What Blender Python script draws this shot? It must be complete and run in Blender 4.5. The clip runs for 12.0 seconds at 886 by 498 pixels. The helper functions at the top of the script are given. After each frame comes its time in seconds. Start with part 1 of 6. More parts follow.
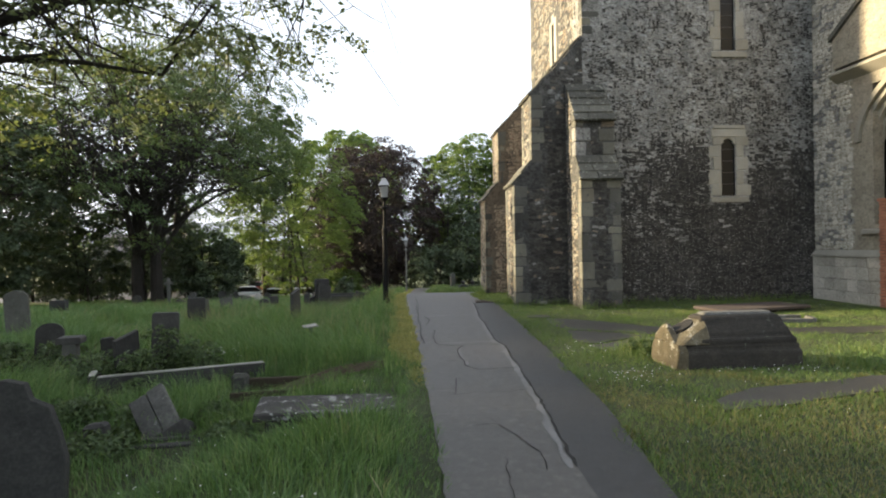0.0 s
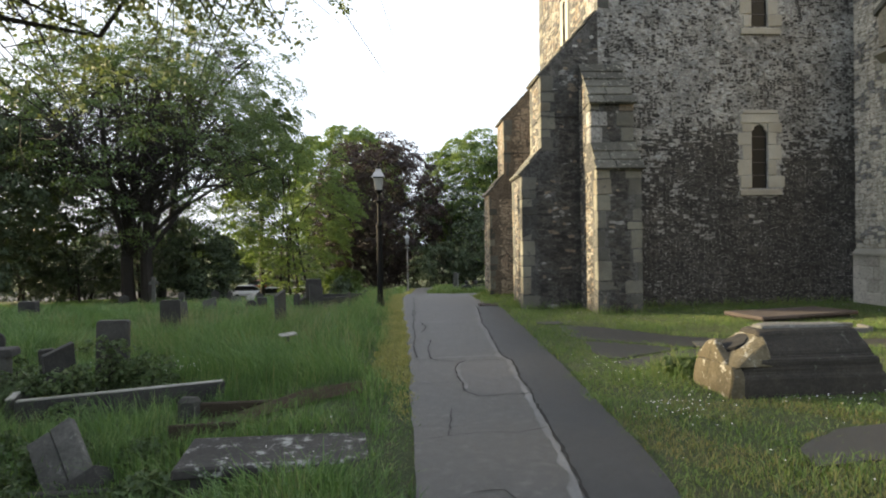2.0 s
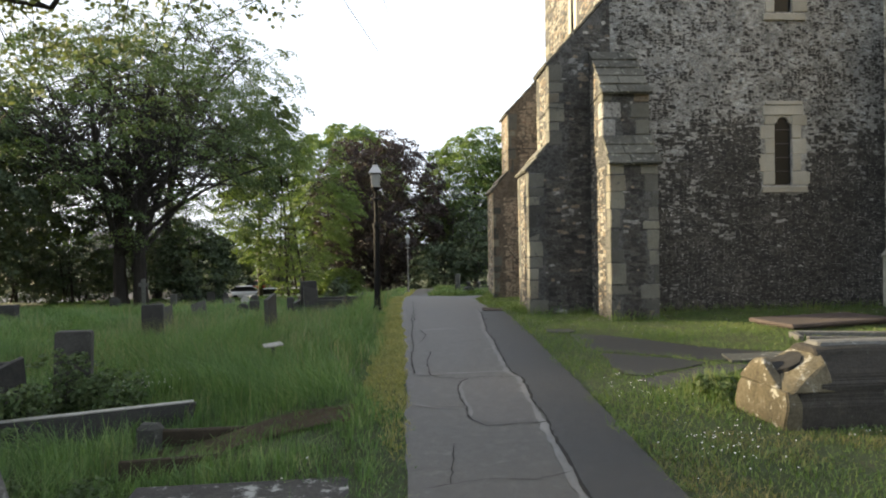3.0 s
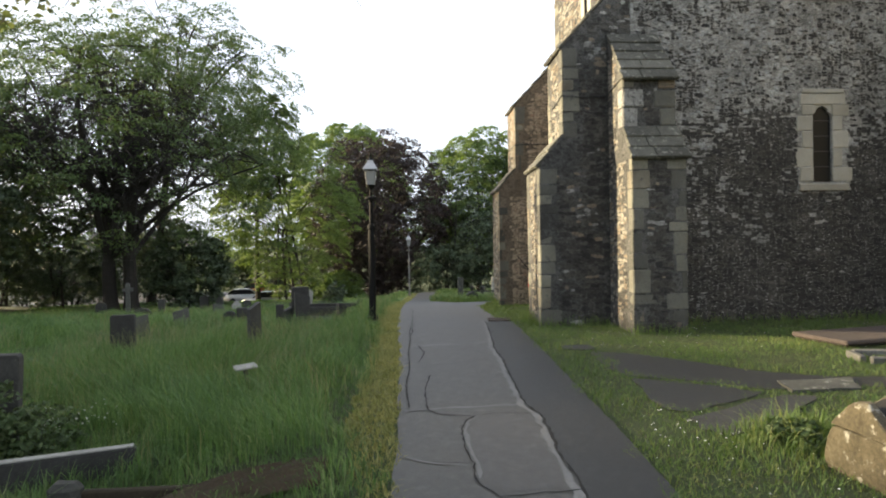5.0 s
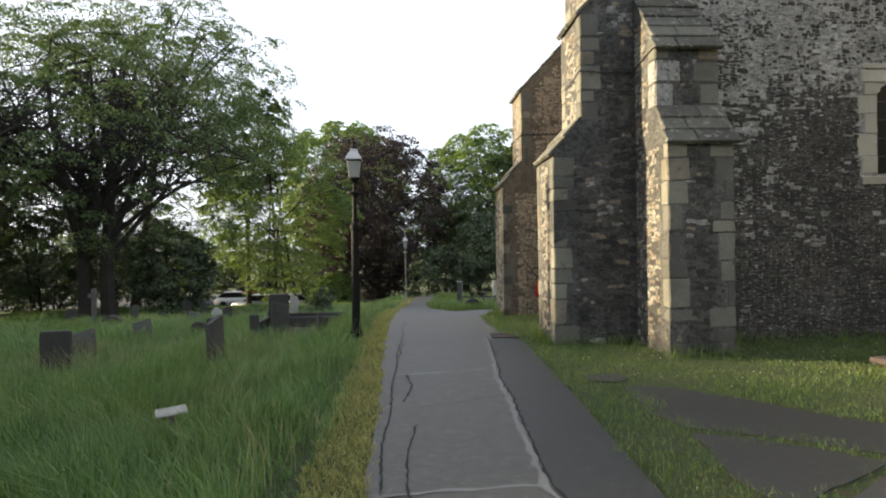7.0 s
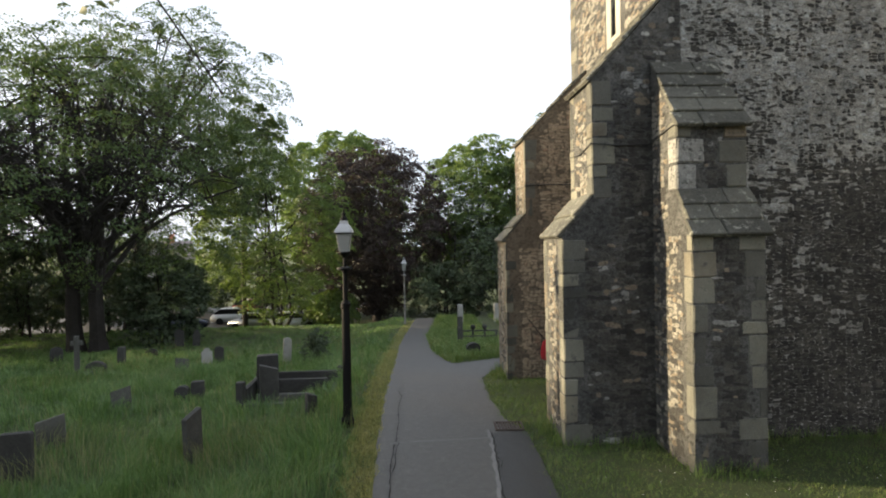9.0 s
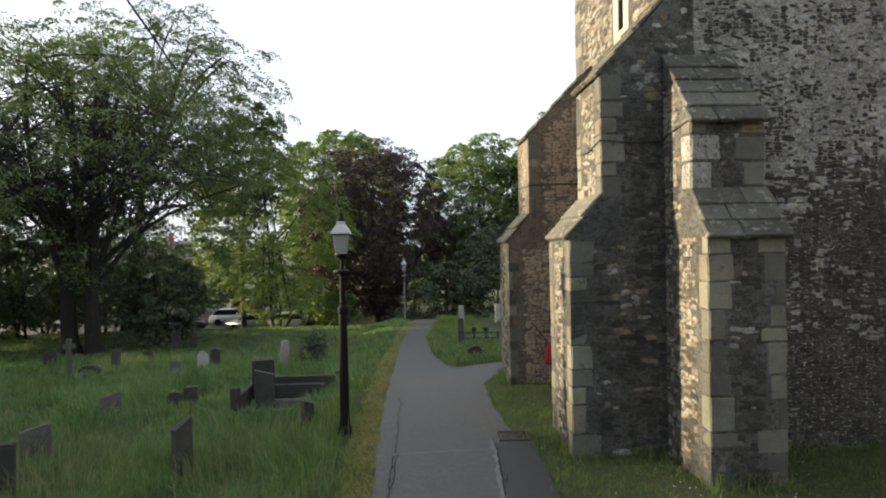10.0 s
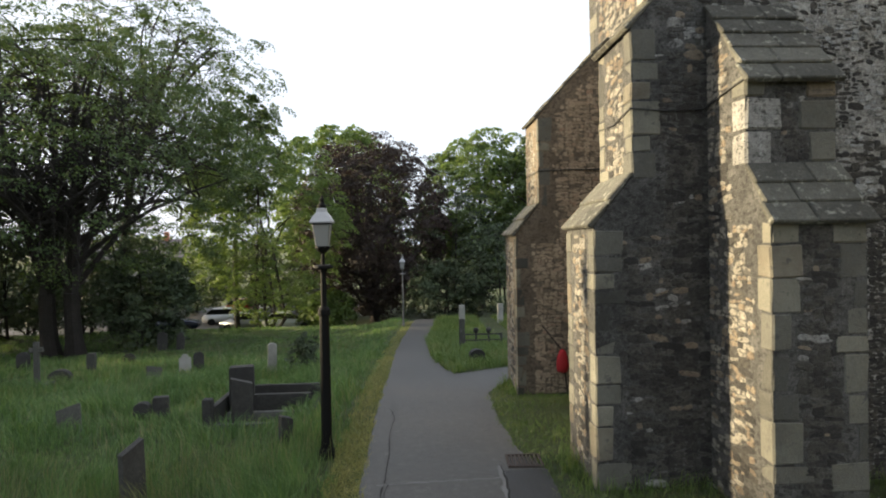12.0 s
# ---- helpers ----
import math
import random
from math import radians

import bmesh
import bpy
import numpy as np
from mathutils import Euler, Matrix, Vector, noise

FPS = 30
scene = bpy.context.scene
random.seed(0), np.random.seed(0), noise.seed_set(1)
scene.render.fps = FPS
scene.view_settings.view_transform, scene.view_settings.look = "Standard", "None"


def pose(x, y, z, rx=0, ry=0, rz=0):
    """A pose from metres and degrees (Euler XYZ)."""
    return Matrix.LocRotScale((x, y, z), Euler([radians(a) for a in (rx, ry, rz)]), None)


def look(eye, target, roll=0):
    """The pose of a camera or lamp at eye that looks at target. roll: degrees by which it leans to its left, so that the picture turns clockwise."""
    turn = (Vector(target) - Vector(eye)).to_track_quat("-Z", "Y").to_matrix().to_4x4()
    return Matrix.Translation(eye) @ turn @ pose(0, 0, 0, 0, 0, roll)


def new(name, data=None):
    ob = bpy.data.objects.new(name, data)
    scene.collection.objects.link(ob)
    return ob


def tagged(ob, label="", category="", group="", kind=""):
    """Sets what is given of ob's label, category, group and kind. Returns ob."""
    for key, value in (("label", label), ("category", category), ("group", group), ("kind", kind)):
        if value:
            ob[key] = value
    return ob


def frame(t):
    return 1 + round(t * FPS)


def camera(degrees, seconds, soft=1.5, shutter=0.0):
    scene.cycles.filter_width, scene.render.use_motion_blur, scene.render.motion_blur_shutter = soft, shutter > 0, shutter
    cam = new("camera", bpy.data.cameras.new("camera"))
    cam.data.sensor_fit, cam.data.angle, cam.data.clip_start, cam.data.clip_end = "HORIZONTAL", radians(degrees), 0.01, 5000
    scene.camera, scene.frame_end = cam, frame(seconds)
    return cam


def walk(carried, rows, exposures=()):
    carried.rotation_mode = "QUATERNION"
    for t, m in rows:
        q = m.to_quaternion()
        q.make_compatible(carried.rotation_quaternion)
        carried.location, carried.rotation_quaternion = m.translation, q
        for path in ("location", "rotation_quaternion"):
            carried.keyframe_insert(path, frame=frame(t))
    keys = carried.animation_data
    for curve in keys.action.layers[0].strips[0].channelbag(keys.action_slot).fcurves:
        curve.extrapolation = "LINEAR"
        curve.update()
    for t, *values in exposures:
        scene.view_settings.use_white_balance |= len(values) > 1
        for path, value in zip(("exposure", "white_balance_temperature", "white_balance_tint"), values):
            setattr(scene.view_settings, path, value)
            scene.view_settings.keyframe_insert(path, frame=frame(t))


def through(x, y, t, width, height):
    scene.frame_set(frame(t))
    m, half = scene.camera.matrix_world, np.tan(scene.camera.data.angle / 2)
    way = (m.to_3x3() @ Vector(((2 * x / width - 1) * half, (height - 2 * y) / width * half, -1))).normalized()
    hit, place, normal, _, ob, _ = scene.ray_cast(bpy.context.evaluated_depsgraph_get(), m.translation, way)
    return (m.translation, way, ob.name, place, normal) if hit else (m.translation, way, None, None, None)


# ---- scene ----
cam = camera(75.0, 12.0, soft=2.0)
PATH = [
    (0, (0.104, -0.358, 1.834), (0.241, 1.637, 1.821), -1.0),
    (0.5, (0.155, -0.011, 1.82), (0.287, 1.984, 1.804), -0.9),
    (1, (0.214, 0.395, 1.821), (0.342, 2.391, 1.804), -1.0),
    (1.5, (0.289, 0.832, 1.812), (0.412, 2.828, 1.794), -0.9),
    (2, (0.352, 1.294, 1.8), (0.473, 3.29, 1.782), -0.9),
    (2.5, (0.398, 1.8, 1.808), (0.516, 3.796, 1.789), -0.9),
    (3, (0.421, 2.312, 1.825), (0.537, 4.309, 1.806), -0.9),
    (5, (0.528, 3.754, 1.873), (0.635, 5.751, 1.859), -0.9),
    (5.5, (0.56, 4.265, 1.873), (0.668, 6.262, 1.859), -0.9),
    (6, (0.604, 4.771, 1.879), (0.713, 6.768, 1.864), -0.8),
    (6.5, (0.671, 5.298, 1.882), (0.776, 7.295, 1.87), -0.8),
    (7, (0.73, 5.848, 1.911), (0.838, 7.845, 1.901), -0.8),
    (7.2, (0.757, 6.07, 2.16), (0.864, 8.067, 2.149), -0.8),
    (7.5, (0.785, 6.432, 2.534), (0.892, 8.429, 2.522), -0.7),
    (7.7, (0.803, 6.59, 2.735), (0.91, 8.587, 2.722), -0.8),
    (9.3, (0.851, 6.962, 3.568), (0.957, 8.959, 3.549), -1.1),
    (9.5, (0.853, 7.062, 3.571), (0.958, 9.059, 3.552), -1.1),
    (10, (0.855, 7.338, 3.566), (0.961, 9.335, 3.546), -1.1),
    (10.5, (0.869, 7.656, 3.565), (0.976, 9.653, 3.545), -1.0),
    (11, (0.909, 8.053, 3.542), (1.011, 10.051, 3.518), -1.0),
    (11.5, (0.933, 8.517, 3.453), (1.035, 10.514, 3.431), -1.1),
    (12, (0.967, 8.933, 3.433), (1.071, 10.93, 3.409), -1.1),
]
walk(cam, [(t, look(eye, target, roll)) for t, eye, target, roll in PATH], exposures=[(0.0, 1.78), (6.5, 1.84), (9.5, 1.55), (12.0, 1.56)])

# ---- light ----
SUN_ELEVATION, SUN_EAST, SUN_NORTH = 12.0, -0.95, 0.30
sun_flat = Vector((SUN_EAST, SUN_NORTH, 0)).normalized() * math.cos(radians(SUN_ELEVATION))
TO_SUN = Vector((sun_flat.x, sun_flat.y, math.sin(radians(SUN_ELEVATION))))
world = bpy.data.worlds.new("world")
world.use_nodes = True
scene.world = world
sky = world.node_tree.nodes.new("ShaderNodeTexSky")
sky.sky_type, sky.sun_disc = "NISHITA", False
sky.sun_elevation, sky.sun_rotation = radians(SUN_ELEVATION), math.atan2(TO_SUN.x, TO_SUN.y)
sky.air_density, sky.dust_density, sky.ozone_density = 1.0, 4.0, 1.0
veil = world.node_tree.nodes.new("ShaderNodeMix")  # thin bright cloud over the whole sky
veil.data_type, veil.blend_type = "RGBA", "MIX"
veil.inputs[0].default_value, veil.inputs[7].default_value = 0.76, (5.5, 5.95, 6.7, 1)
world.node_tree.links.new(sky.outputs[0], veil.inputs[6])
world.node_tree.links.new(veil.outputs[2], world.node_tree.nodes["Background"].inputs[0])
world.node_tree.nodes["Background"].inputs[1].default_value = 0.08
sun = new("sun", bpy.data.lights.new("sun", "SUN"))
sun.data.energy, sun.data.angle, sun.data.color = 5.0, radians(3), (1.0, 0.81, 0.52)
sun.matrix_world = look((0, 0, 30), Vector((0, 0, 30)) - TO_SUN)


# ---- materials ----
def material(name, rough=0.9, metal=0.0):
    m = bpy.data.materials.new(name)
    m.use_nodes = True
    b = m.node_tree.nodes["Principled BSDF"]
    b.inputs["Roughness"].default_value, b.inputs["Metallic"].default_value = rough, metal
    return m, m.node_tree, b


def node(nt, kind, **values):
    n = nt.nodes.new(kind)
    for key, value in values.items():
        n.inputs[key.replace("_", " ")].default_value = value
    return n


def maths(nt, op, a, b=0.0, clamp=False):
    n = nt.nodes.new("ShaderNodeMath")
    n.operation, n.use_clamp = op, clamp
    for k, v in enumerate((a, b)):
        if isinstance(v, (int, float)):
            n.inputs[k].default_value = v
        else:
            nt.links.new(v, n.inputs[k])
    return n.outputs[0]


def ramp(nt, fac, stops, constant=False):
    n = nt.nodes.new("ShaderNodeValToRGB")
    n.color_ramp.interpolation = "CONSTANT" if constant else "LINEAR"
    e = n.color_ramp.elements
    while len(e) < len(stops):
        e.new(0.5)
    for k, (p, c) in enumerate(stops):
        e[k].position, e[k].color = p, (*c, 1) if len(c) == 3 else c
    nt.links.new(fac, n.inputs[0])
    return n.outputs[0]


def mix(nt, fac, a, b, blend="MIX"):
    n = nt.nodes.new("ShaderNodeMix")
    n.data_type, n.blend_type = "RGBA", blend
    for k, v in ((0, fac), (6, a), (7, b)):
        if isinstance(v, (int, float)):
            n.inputs[k].default_value = v
        elif isinstance(v, tuple):
            n.inputs[k].default_value = (*v, 1)
        else:
            nt.links.new(v, n.inputs[k])
    return n.outputs[2]


def noise_at(nt, scale, detail=5.0, rough=0.6, stretch=None):
    geo = nt.nodes.new("ShaderNodeNewGeometry")
    n = node(nt, "ShaderNodeTexNoise", Scale=scale, Detail=detail, Roughness=rough)
    source = geo.outputs["Position"]
    if stretch:
        m = nt.nodes.new("ShaderNodeMapping")
        m.inputs["Scale"].default_value = stretch
        nt.links.new(source, m.inputs[0])
        source = m.outputs[0]
    nt.links.new(source, n.inputs["Vector"])
    return n.outputs[0]


def chance(nt):
    """A number of its own for each loose piece, whether an object or an island."""
    geo, info = nt.nodes.new("ShaderNodeNewGeometry"), nt.nodes.new("ShaderNodeObjectInfo")
    return maths(nt, "FRACT", maths(nt, "ADD", geo.outputs["Random Per Island"], info.outputs["Random"]))


def bump(nt, bsdf, height, strength, distance=0.02):
    n = node(nt, "ShaderNodeBump", Strength=strength, Distance=distance)
    nt.links.new(height, n.inputs["Height"])
    nt.links.new(n.outputs[0], bsdf.inputs["Normal"])


def stone(name, stops, lichen=None, lichen_at=0.62, grain=30.0, rough=0.92, strength=0.5, blotch=0.5, by_piece=0.65, pits=0.0):
    m, nt, b = material(name, rough)
    fine, mid, wide = noise_at(nt, grain, 6), noise_at(nt, 5.5, 6, 0.7), noise_at(nt, 1.1, 4)
    both = maths(nt, "ADD", maths(nt, "MULTIPLY", fine, 0.45), maths(nt, "MULTIPLY", mid, 0.55))
    both = maths(nt, "ADD", maths(nt, "MULTIPLY", maths(nt, "SUBTRACT", both, 0.5), 1.8), 0.5, True)
    f = maths(nt, "ADD", maths(nt, "MULTIPLY", chance(nt), by_piece), maths(nt, "MULTIPLY", both, 1 - by_piece))
    c = ramp(nt, f, stops)
    shade = maths(nt, "ADD", maths(nt, "MULTIPLY", maths(nt, "SUBTRACT", wide, 0.5), 2 * blotch), 1.0)
    pale = nt.nodes.new("ShaderNodeCombineColor")
    for k in range(3):
        nt.links.new(shade, pale.inputs[k])
    c = mix(nt, 1.0, c, pale.outputs[0], "MULTIPLY")
    speck = maths(nt, "ADD", maths(nt, "MULTIPLY", fine, 0.4), 0.8)
    grey = nt.nodes.new("ShaderNodeCombineColor")
    for k in range(3):
        nt.links.new(speck, grey.inputs[k])
    c = mix(nt, 1.0, c, grey.outputs[0], "MULTIPLY")
    if pits:
        hollow = noise_at(nt, 13.0, 7, 0.75, (1, 1, 1.5))
        c = mix(nt, maths(nt, "MULTIPLY", maths(nt, "MULTIPLY", maths(nt, "SUBTRACT", 0.5, hollow), 9.0, True), pits), c, (0.014, 0.013, 0.012))
    if lichen:
        spots = noise_at(nt, 7.0, 8, 0.72)
        patch = maths(nt, "MULTIPLY", maths(nt, "SUBTRACT", spots, lichen_at), 14.0, True)
        c = mix(nt, maths(nt, "MULTIPLY", patch, 0.75), c, lichen)
    nt.links.new(c, b.inputs["Base Color"])
    bump(nt, b, maths(nt, "ADD", fine, maths(nt, "MULTIPLY", noise_at(nt, grain * 4, 3), 0.4)), strength, 0.015)
    return m


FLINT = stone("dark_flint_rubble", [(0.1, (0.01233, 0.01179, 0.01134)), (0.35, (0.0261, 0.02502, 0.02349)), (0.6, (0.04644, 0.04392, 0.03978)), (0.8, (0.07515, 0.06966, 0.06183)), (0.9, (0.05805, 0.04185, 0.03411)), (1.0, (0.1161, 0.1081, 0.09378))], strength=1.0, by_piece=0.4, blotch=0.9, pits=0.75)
RAG = stone("grey_ragstone_rubble", [(0.1, (0.09912, 0.09647, 0.09141)), (0.3, (0.1703, 0.1673, 0.1578)), (0.6, (0.2625, 0.2593, 0.2432)), (0.85, (0.3689, 0.36, 0.3364)), (1.0, (0.1844, 0.1483, 0.1268))], lichen=(0.36, 0.365, 0.345), lichen_at=0.57, strength=1.0, by_piece=0.35, blotch=0.9, pits=0.85)
WARM = stone("brown_rubble", [(0.1, (0.07682, 0.0612, 0.04464)), (0.3, (0.1327, 0.1058, 0.07704)), (0.6, (0.1956, 0.162, 0.1188)), (0.85, (0.1327, 0.08784, 0.0648)), (1.0, (0.2375, 0.2088, 0.162))], strength=1.0, by_piece=0.4, blotch=0.7, pits=0.6)
# paler than the other brown rubble, with warm bounced light put into the colour
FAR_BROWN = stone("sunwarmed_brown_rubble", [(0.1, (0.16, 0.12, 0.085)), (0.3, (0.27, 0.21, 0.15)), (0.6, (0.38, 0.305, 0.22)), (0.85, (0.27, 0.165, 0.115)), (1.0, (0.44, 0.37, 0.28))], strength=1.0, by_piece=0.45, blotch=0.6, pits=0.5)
# pitted cream stone for west faces, with sunlight put into its paleness
COBBLE = stone("sunlit_creamy_rubble", [(0.1, (0.12, 0.11, 0.092)), (0.35, (0.19, 0.178, 0.15)), (0.65, (0.27, 0.253, 0.212)), (0.9, (0.2, 0.168, 0.13)), (1.0, (0.33, 0.31, 0.265))], strength=1.0, by_piece=0.3, blotch=0.7, pits=0.9)
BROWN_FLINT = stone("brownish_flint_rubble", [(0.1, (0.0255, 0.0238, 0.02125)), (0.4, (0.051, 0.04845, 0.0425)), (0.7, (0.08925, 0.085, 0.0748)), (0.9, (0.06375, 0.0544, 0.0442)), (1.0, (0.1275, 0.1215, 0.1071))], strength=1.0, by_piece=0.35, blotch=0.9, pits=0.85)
MORTAR = stone("lime_mortar", [(0.25, (0.03337, 0.03305, 0.03121)), (0.5, (0.0702, 0.06955, 0.06523)), (0.75, (0.1237, 0.1226, 0.1148))], strength=1.0, grain=45, by_piece=0.0, blotch=0.9, pits=0.85)
TOWER_MORTAR = stone("weathered_tower_mortar", [(0.25, (0.07774, 0.07532, 0.06942)), (0.42, (0.1817, 0.1789, 0.1664)), (0.6, (0.3115, 0.3089, 0.2889)), (0.8, (0.4283, 0.4268, 0.4024))], strength=1.0, grain=34, by_piece=0.0, blotch=0.7, pits=0.6)
QUOIN = stone("dressed_limestone", [(0.05, (0.05, 0.05, 0.044)), (0.3, (0.085, 0.084, 0.072)), (0.55, (0.13, 0.127, 0.105)), (0.78, (0.19, 0.182, 0.142)), (0.9, (0.115, 0.095, 0.07)), (1.0, (0.225, 0.215, 0.17))], lichen=(0.06, 0.062, 0.055), lichen_at=0.57, strength=0.8, by_piece=0.85, blotch=0.7)
PALE_RUBBLE = stone("pale_grey_rubble", [(0.1, (0.1673, 0.1704, 0.1669)), (0.5, (0.2786, 0.2853, 0.2797)), (0.8, (0.39, 0.4, 0.3915)), (1.0, (0.2229, 0.1971, 0.1765))], lichen=(0.45, 0.455, 0.43), lichen_at=0.56, strength=1.0, by_piece=0.35, blotch=0.8, pits=0.85)
AISLE = stone("pale_aisle_rubble", [(0.1, (0.297, 0.275, 0.231)), (0.4, (0.462, 0.4345, 0.3685)), (0.75, (0.605, 0.572, 0.495)), (1.0, (0.374, 0.319, 0.2585))], lichen=(0.16, 0.15, 0.13), lichen_at=0.6, strength=0.9, by_piece=0.5, pits=0.3)
AISLE_MORTAR = stone("pale_aisle_mortar", [(0.25, (0.2102, 0.1887, 0.1455)), (0.75, (0.3719, 0.3349, 0.2633))], strength=0.9, by_piece=0.0, pits=0.4)
PALE = stone("pale_window_stone", [(0.0, (0.2157, 0.1984, 0.1587)), (0.5, (0.2876, 0.2733, 0.2301)), (1.0, (0.3307, 0.3182, 0.2778))], strength=0.35, blotch=0.35)
SLAB = stone("weathered_slab", [(0.2, (0.04155, 0.041, 0.03419)), (0.5, (0.07717, 0.07589, 0.06238)), (0.8, (0.1158, 0.1126, 0.09356))], lichen=(0.3, 0.3, 0.25), lichen_at=0.565, strength=0.9, by_piece=0.4, blotch=0.8)
GRAVE = stone("grey_gravestone", [(0.2, (0.03269, 0.0337, 0.02943)), (0.5, (0.06265, 0.06287, 0.05448)), (0.8, (0.09261, 0.09266, 0.08171))], lichen=(0.26, 0.27, 0.22), lichen_at=0.6, strength=0.5, blotch=0.7, by_piece=0.3)
GRAVE_DARK = stone("dark_gravestone", [(0.2, (0.02, 0.02, 0.0192)), (0.5, (0.0384, 0.0376, 0.0344)), (0.8, (0.064, 0.0616, 0.056))], lichen=(0.15, 0.16, 0.12), lichen_at=0.64, strength=0.5, blotch=0.7, by_piece=0.3)
# gravestone colour taken near black, with the stones' own shade put into it
GRAVE_SHADED = stone("shaded_gravestone", [(0.2, (0.012, 0.012, 0.011)), (0.5, (0.024, 0.024, 0.022)), (0.8, (0.042, 0.042, 0.037))], lichen=(0.07, 0.075, 0.055), lichen_at=0.66, strength=0.6, blotch=0.7, by_piece=0.2)
GRAVE_PALE = stone("pale_gravestone", [(0.2, (0.2, 0.195, 0.175)), (0.5, (0.29, 0.285, 0.26)), (0.8, (0.37, 0.365, 0.335))], lichen=(0.16, 0.165, 0.12), lichen_at=0.6, strength=0.4, by_piece=0.3)
LEDGER = stone("lichened_ledger", [(0.2, (0.021, 0.0198, 0.018)), (0.5, (0.036, 0.0342, 0.0312)), (0.8, (0.06, 0.057, 0.051))], lichen=(0.36, 0.37, 0.35), lichen_at=0.54, strength=0.6, by_piece=0.2)
# tomb sides: dark grime, with their shade put into the colour too
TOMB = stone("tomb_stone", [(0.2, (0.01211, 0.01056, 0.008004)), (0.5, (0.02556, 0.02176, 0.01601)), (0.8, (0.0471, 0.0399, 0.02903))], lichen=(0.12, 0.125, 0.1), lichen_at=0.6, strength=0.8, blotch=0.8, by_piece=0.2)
# tomb's west end: lichened stone with the low sun put into its ochre
TOMB_SUNLIT = stone("sunlit_lichened_tomb_block", [(0.2, (0.05198, 0.04125, 0.02228)), (0.5, (0.0924, 0.077, 0.04455)), (0.8, (0.1386, 0.1183, 0.07673))], lichen=(0.4, 0.39, 0.34), lichen_at=0.55, strength=0.9, blotch=0.8, by_piece=0.1)
RED_LEDGER = stone("reddish_ledger", [(0.2, (0.0413, 0.0315, 0.0277)), (0.5, (0.0638, 0.0495, 0.0435)), (0.8, (0.09, 0.0728, 0.0645))], strength=0.5, by_piece=0.2)
KERB = stone("kerb_stone", [(0.2, (0.05, 0.05, 0.046)), (0.5, (0.09, 0.089, 0.082)), (0.8, (0.14, 0.138, 0.126))], lichen=(0.26, 0.265, 0.245), lichen_at=0.6, strength=0.6, by_piece=0.2)
KERB_BROWN = stone("mossy_brown_kerb", [(0.2, (0.0198, 0.01512, 0.00864)), (0.5, (0.0324, 0.02448, 0.01296)), (0.8, (0.0468, 0.036, 0.0198))], strength=0.7, by_piece=0.2)
SOIL_RED = stone("reddish_grave_soil", [(0.2, (0.05, 0.036, 0.022)), (0.5, (0.085, 0.06, 0.036)), (0.8, (0.13, 0.095, 0.055))], lichen=(0.06, 0.085, 0.025), lichen_at=0.55, strength=1.0, by_piece=0.1)
BRICK = stone("red_brick", [(0.0, (0.28, 0.11, 0.07)), (0.5, (0.38, 0.16, 0.1)), (1.0, (0.45, 0.22, 0.14))], strength=0.4)
PAVING = stone("grey_paving", [(0.2, (0.0195, 0.0195, 0.0175)), (0.5, (0.0331, 0.0324, 0.0292)), (0.8, (0.0488, 0.0476, 0.0437))], strength=0.5, by_piece=0.1)


def tarmac(name, low, high, patch):
    m, nt, b = material(name, 0.62)
    fine, wide = noise_at(nt, 160, 3, 0.7), noise_at(nt, 0.9, 5)
    c = ramp(nt, fine, [(0.3, low), (0.7, high)])
    c = mix(nt, maths(nt, "MULTIPLY", maths(nt, "SUBTRACT", wide, 0.42), 3.0, True), c, patch)
    mid = noise_at(nt, 9.0, 6, 0.75)
    c = mix(nt, maths(nt, "MULTIPLY", maths(nt, "SUBTRACT", mid, 0.52), 4.0, True), c, tuple(v * 1.5 for v in high))
    c = mix(nt, maths(nt, "MULTIPLY", maths(nt, "SUBTRACT", 0.42, mid), 5.0, True), c, tuple(v * 0.6 for v in low))
    c = mix(nt, maths(nt, "MULTIPLY", maths(nt, "SUBTRACT", fine, 0.62), 5.0, True), c, (0.09, 0.088, 0.083))
    nt.links.new(c, b.inputs["Base Color"])
    bump(nt, b, fine, 0.6, 0.006)
    return m


TARMAC = tarmac("worn_tarmac", (0.0418, 0.0402, 0.0368), (0.0820, 0.0780, 0.0708), (0.0665, 0.0633, 0.0582))
TARMAC_MEND = tarmac("mended_tarmac", (0.05492, 0.05115, 0.04698), (0.08076, 0.07632, 0.07152), (0.0743, 0.06946, 0.06451))
TARMAC_NEW = tarmac("dark_tarmac", (0.0164, 0.0165, 0.0162), (0.0326, 0.0325, 0.0314), (0.0251, 0.0251, 0.0248))
TARMAC_SOIL = tarmac("earthy_tarmac", (0.01613, 0.0162, 0.01555), (0.03456, 0.0336, 0.0311), (0.0265, 0.0252, 0.02203))
CRACK = stone("crack_dirt", [(0.0, (0.006, 0.0057, 0.0051)), (1.0, (0.015, 0.0138, 0.012))], by_piece=0.1)
SEAM = stone("pale_seam", [(0.0, (0.119, 0.1186, 0.1158)), (1.0, (0.1785, 0.1778, 0.1726))], by_piece=0.1)


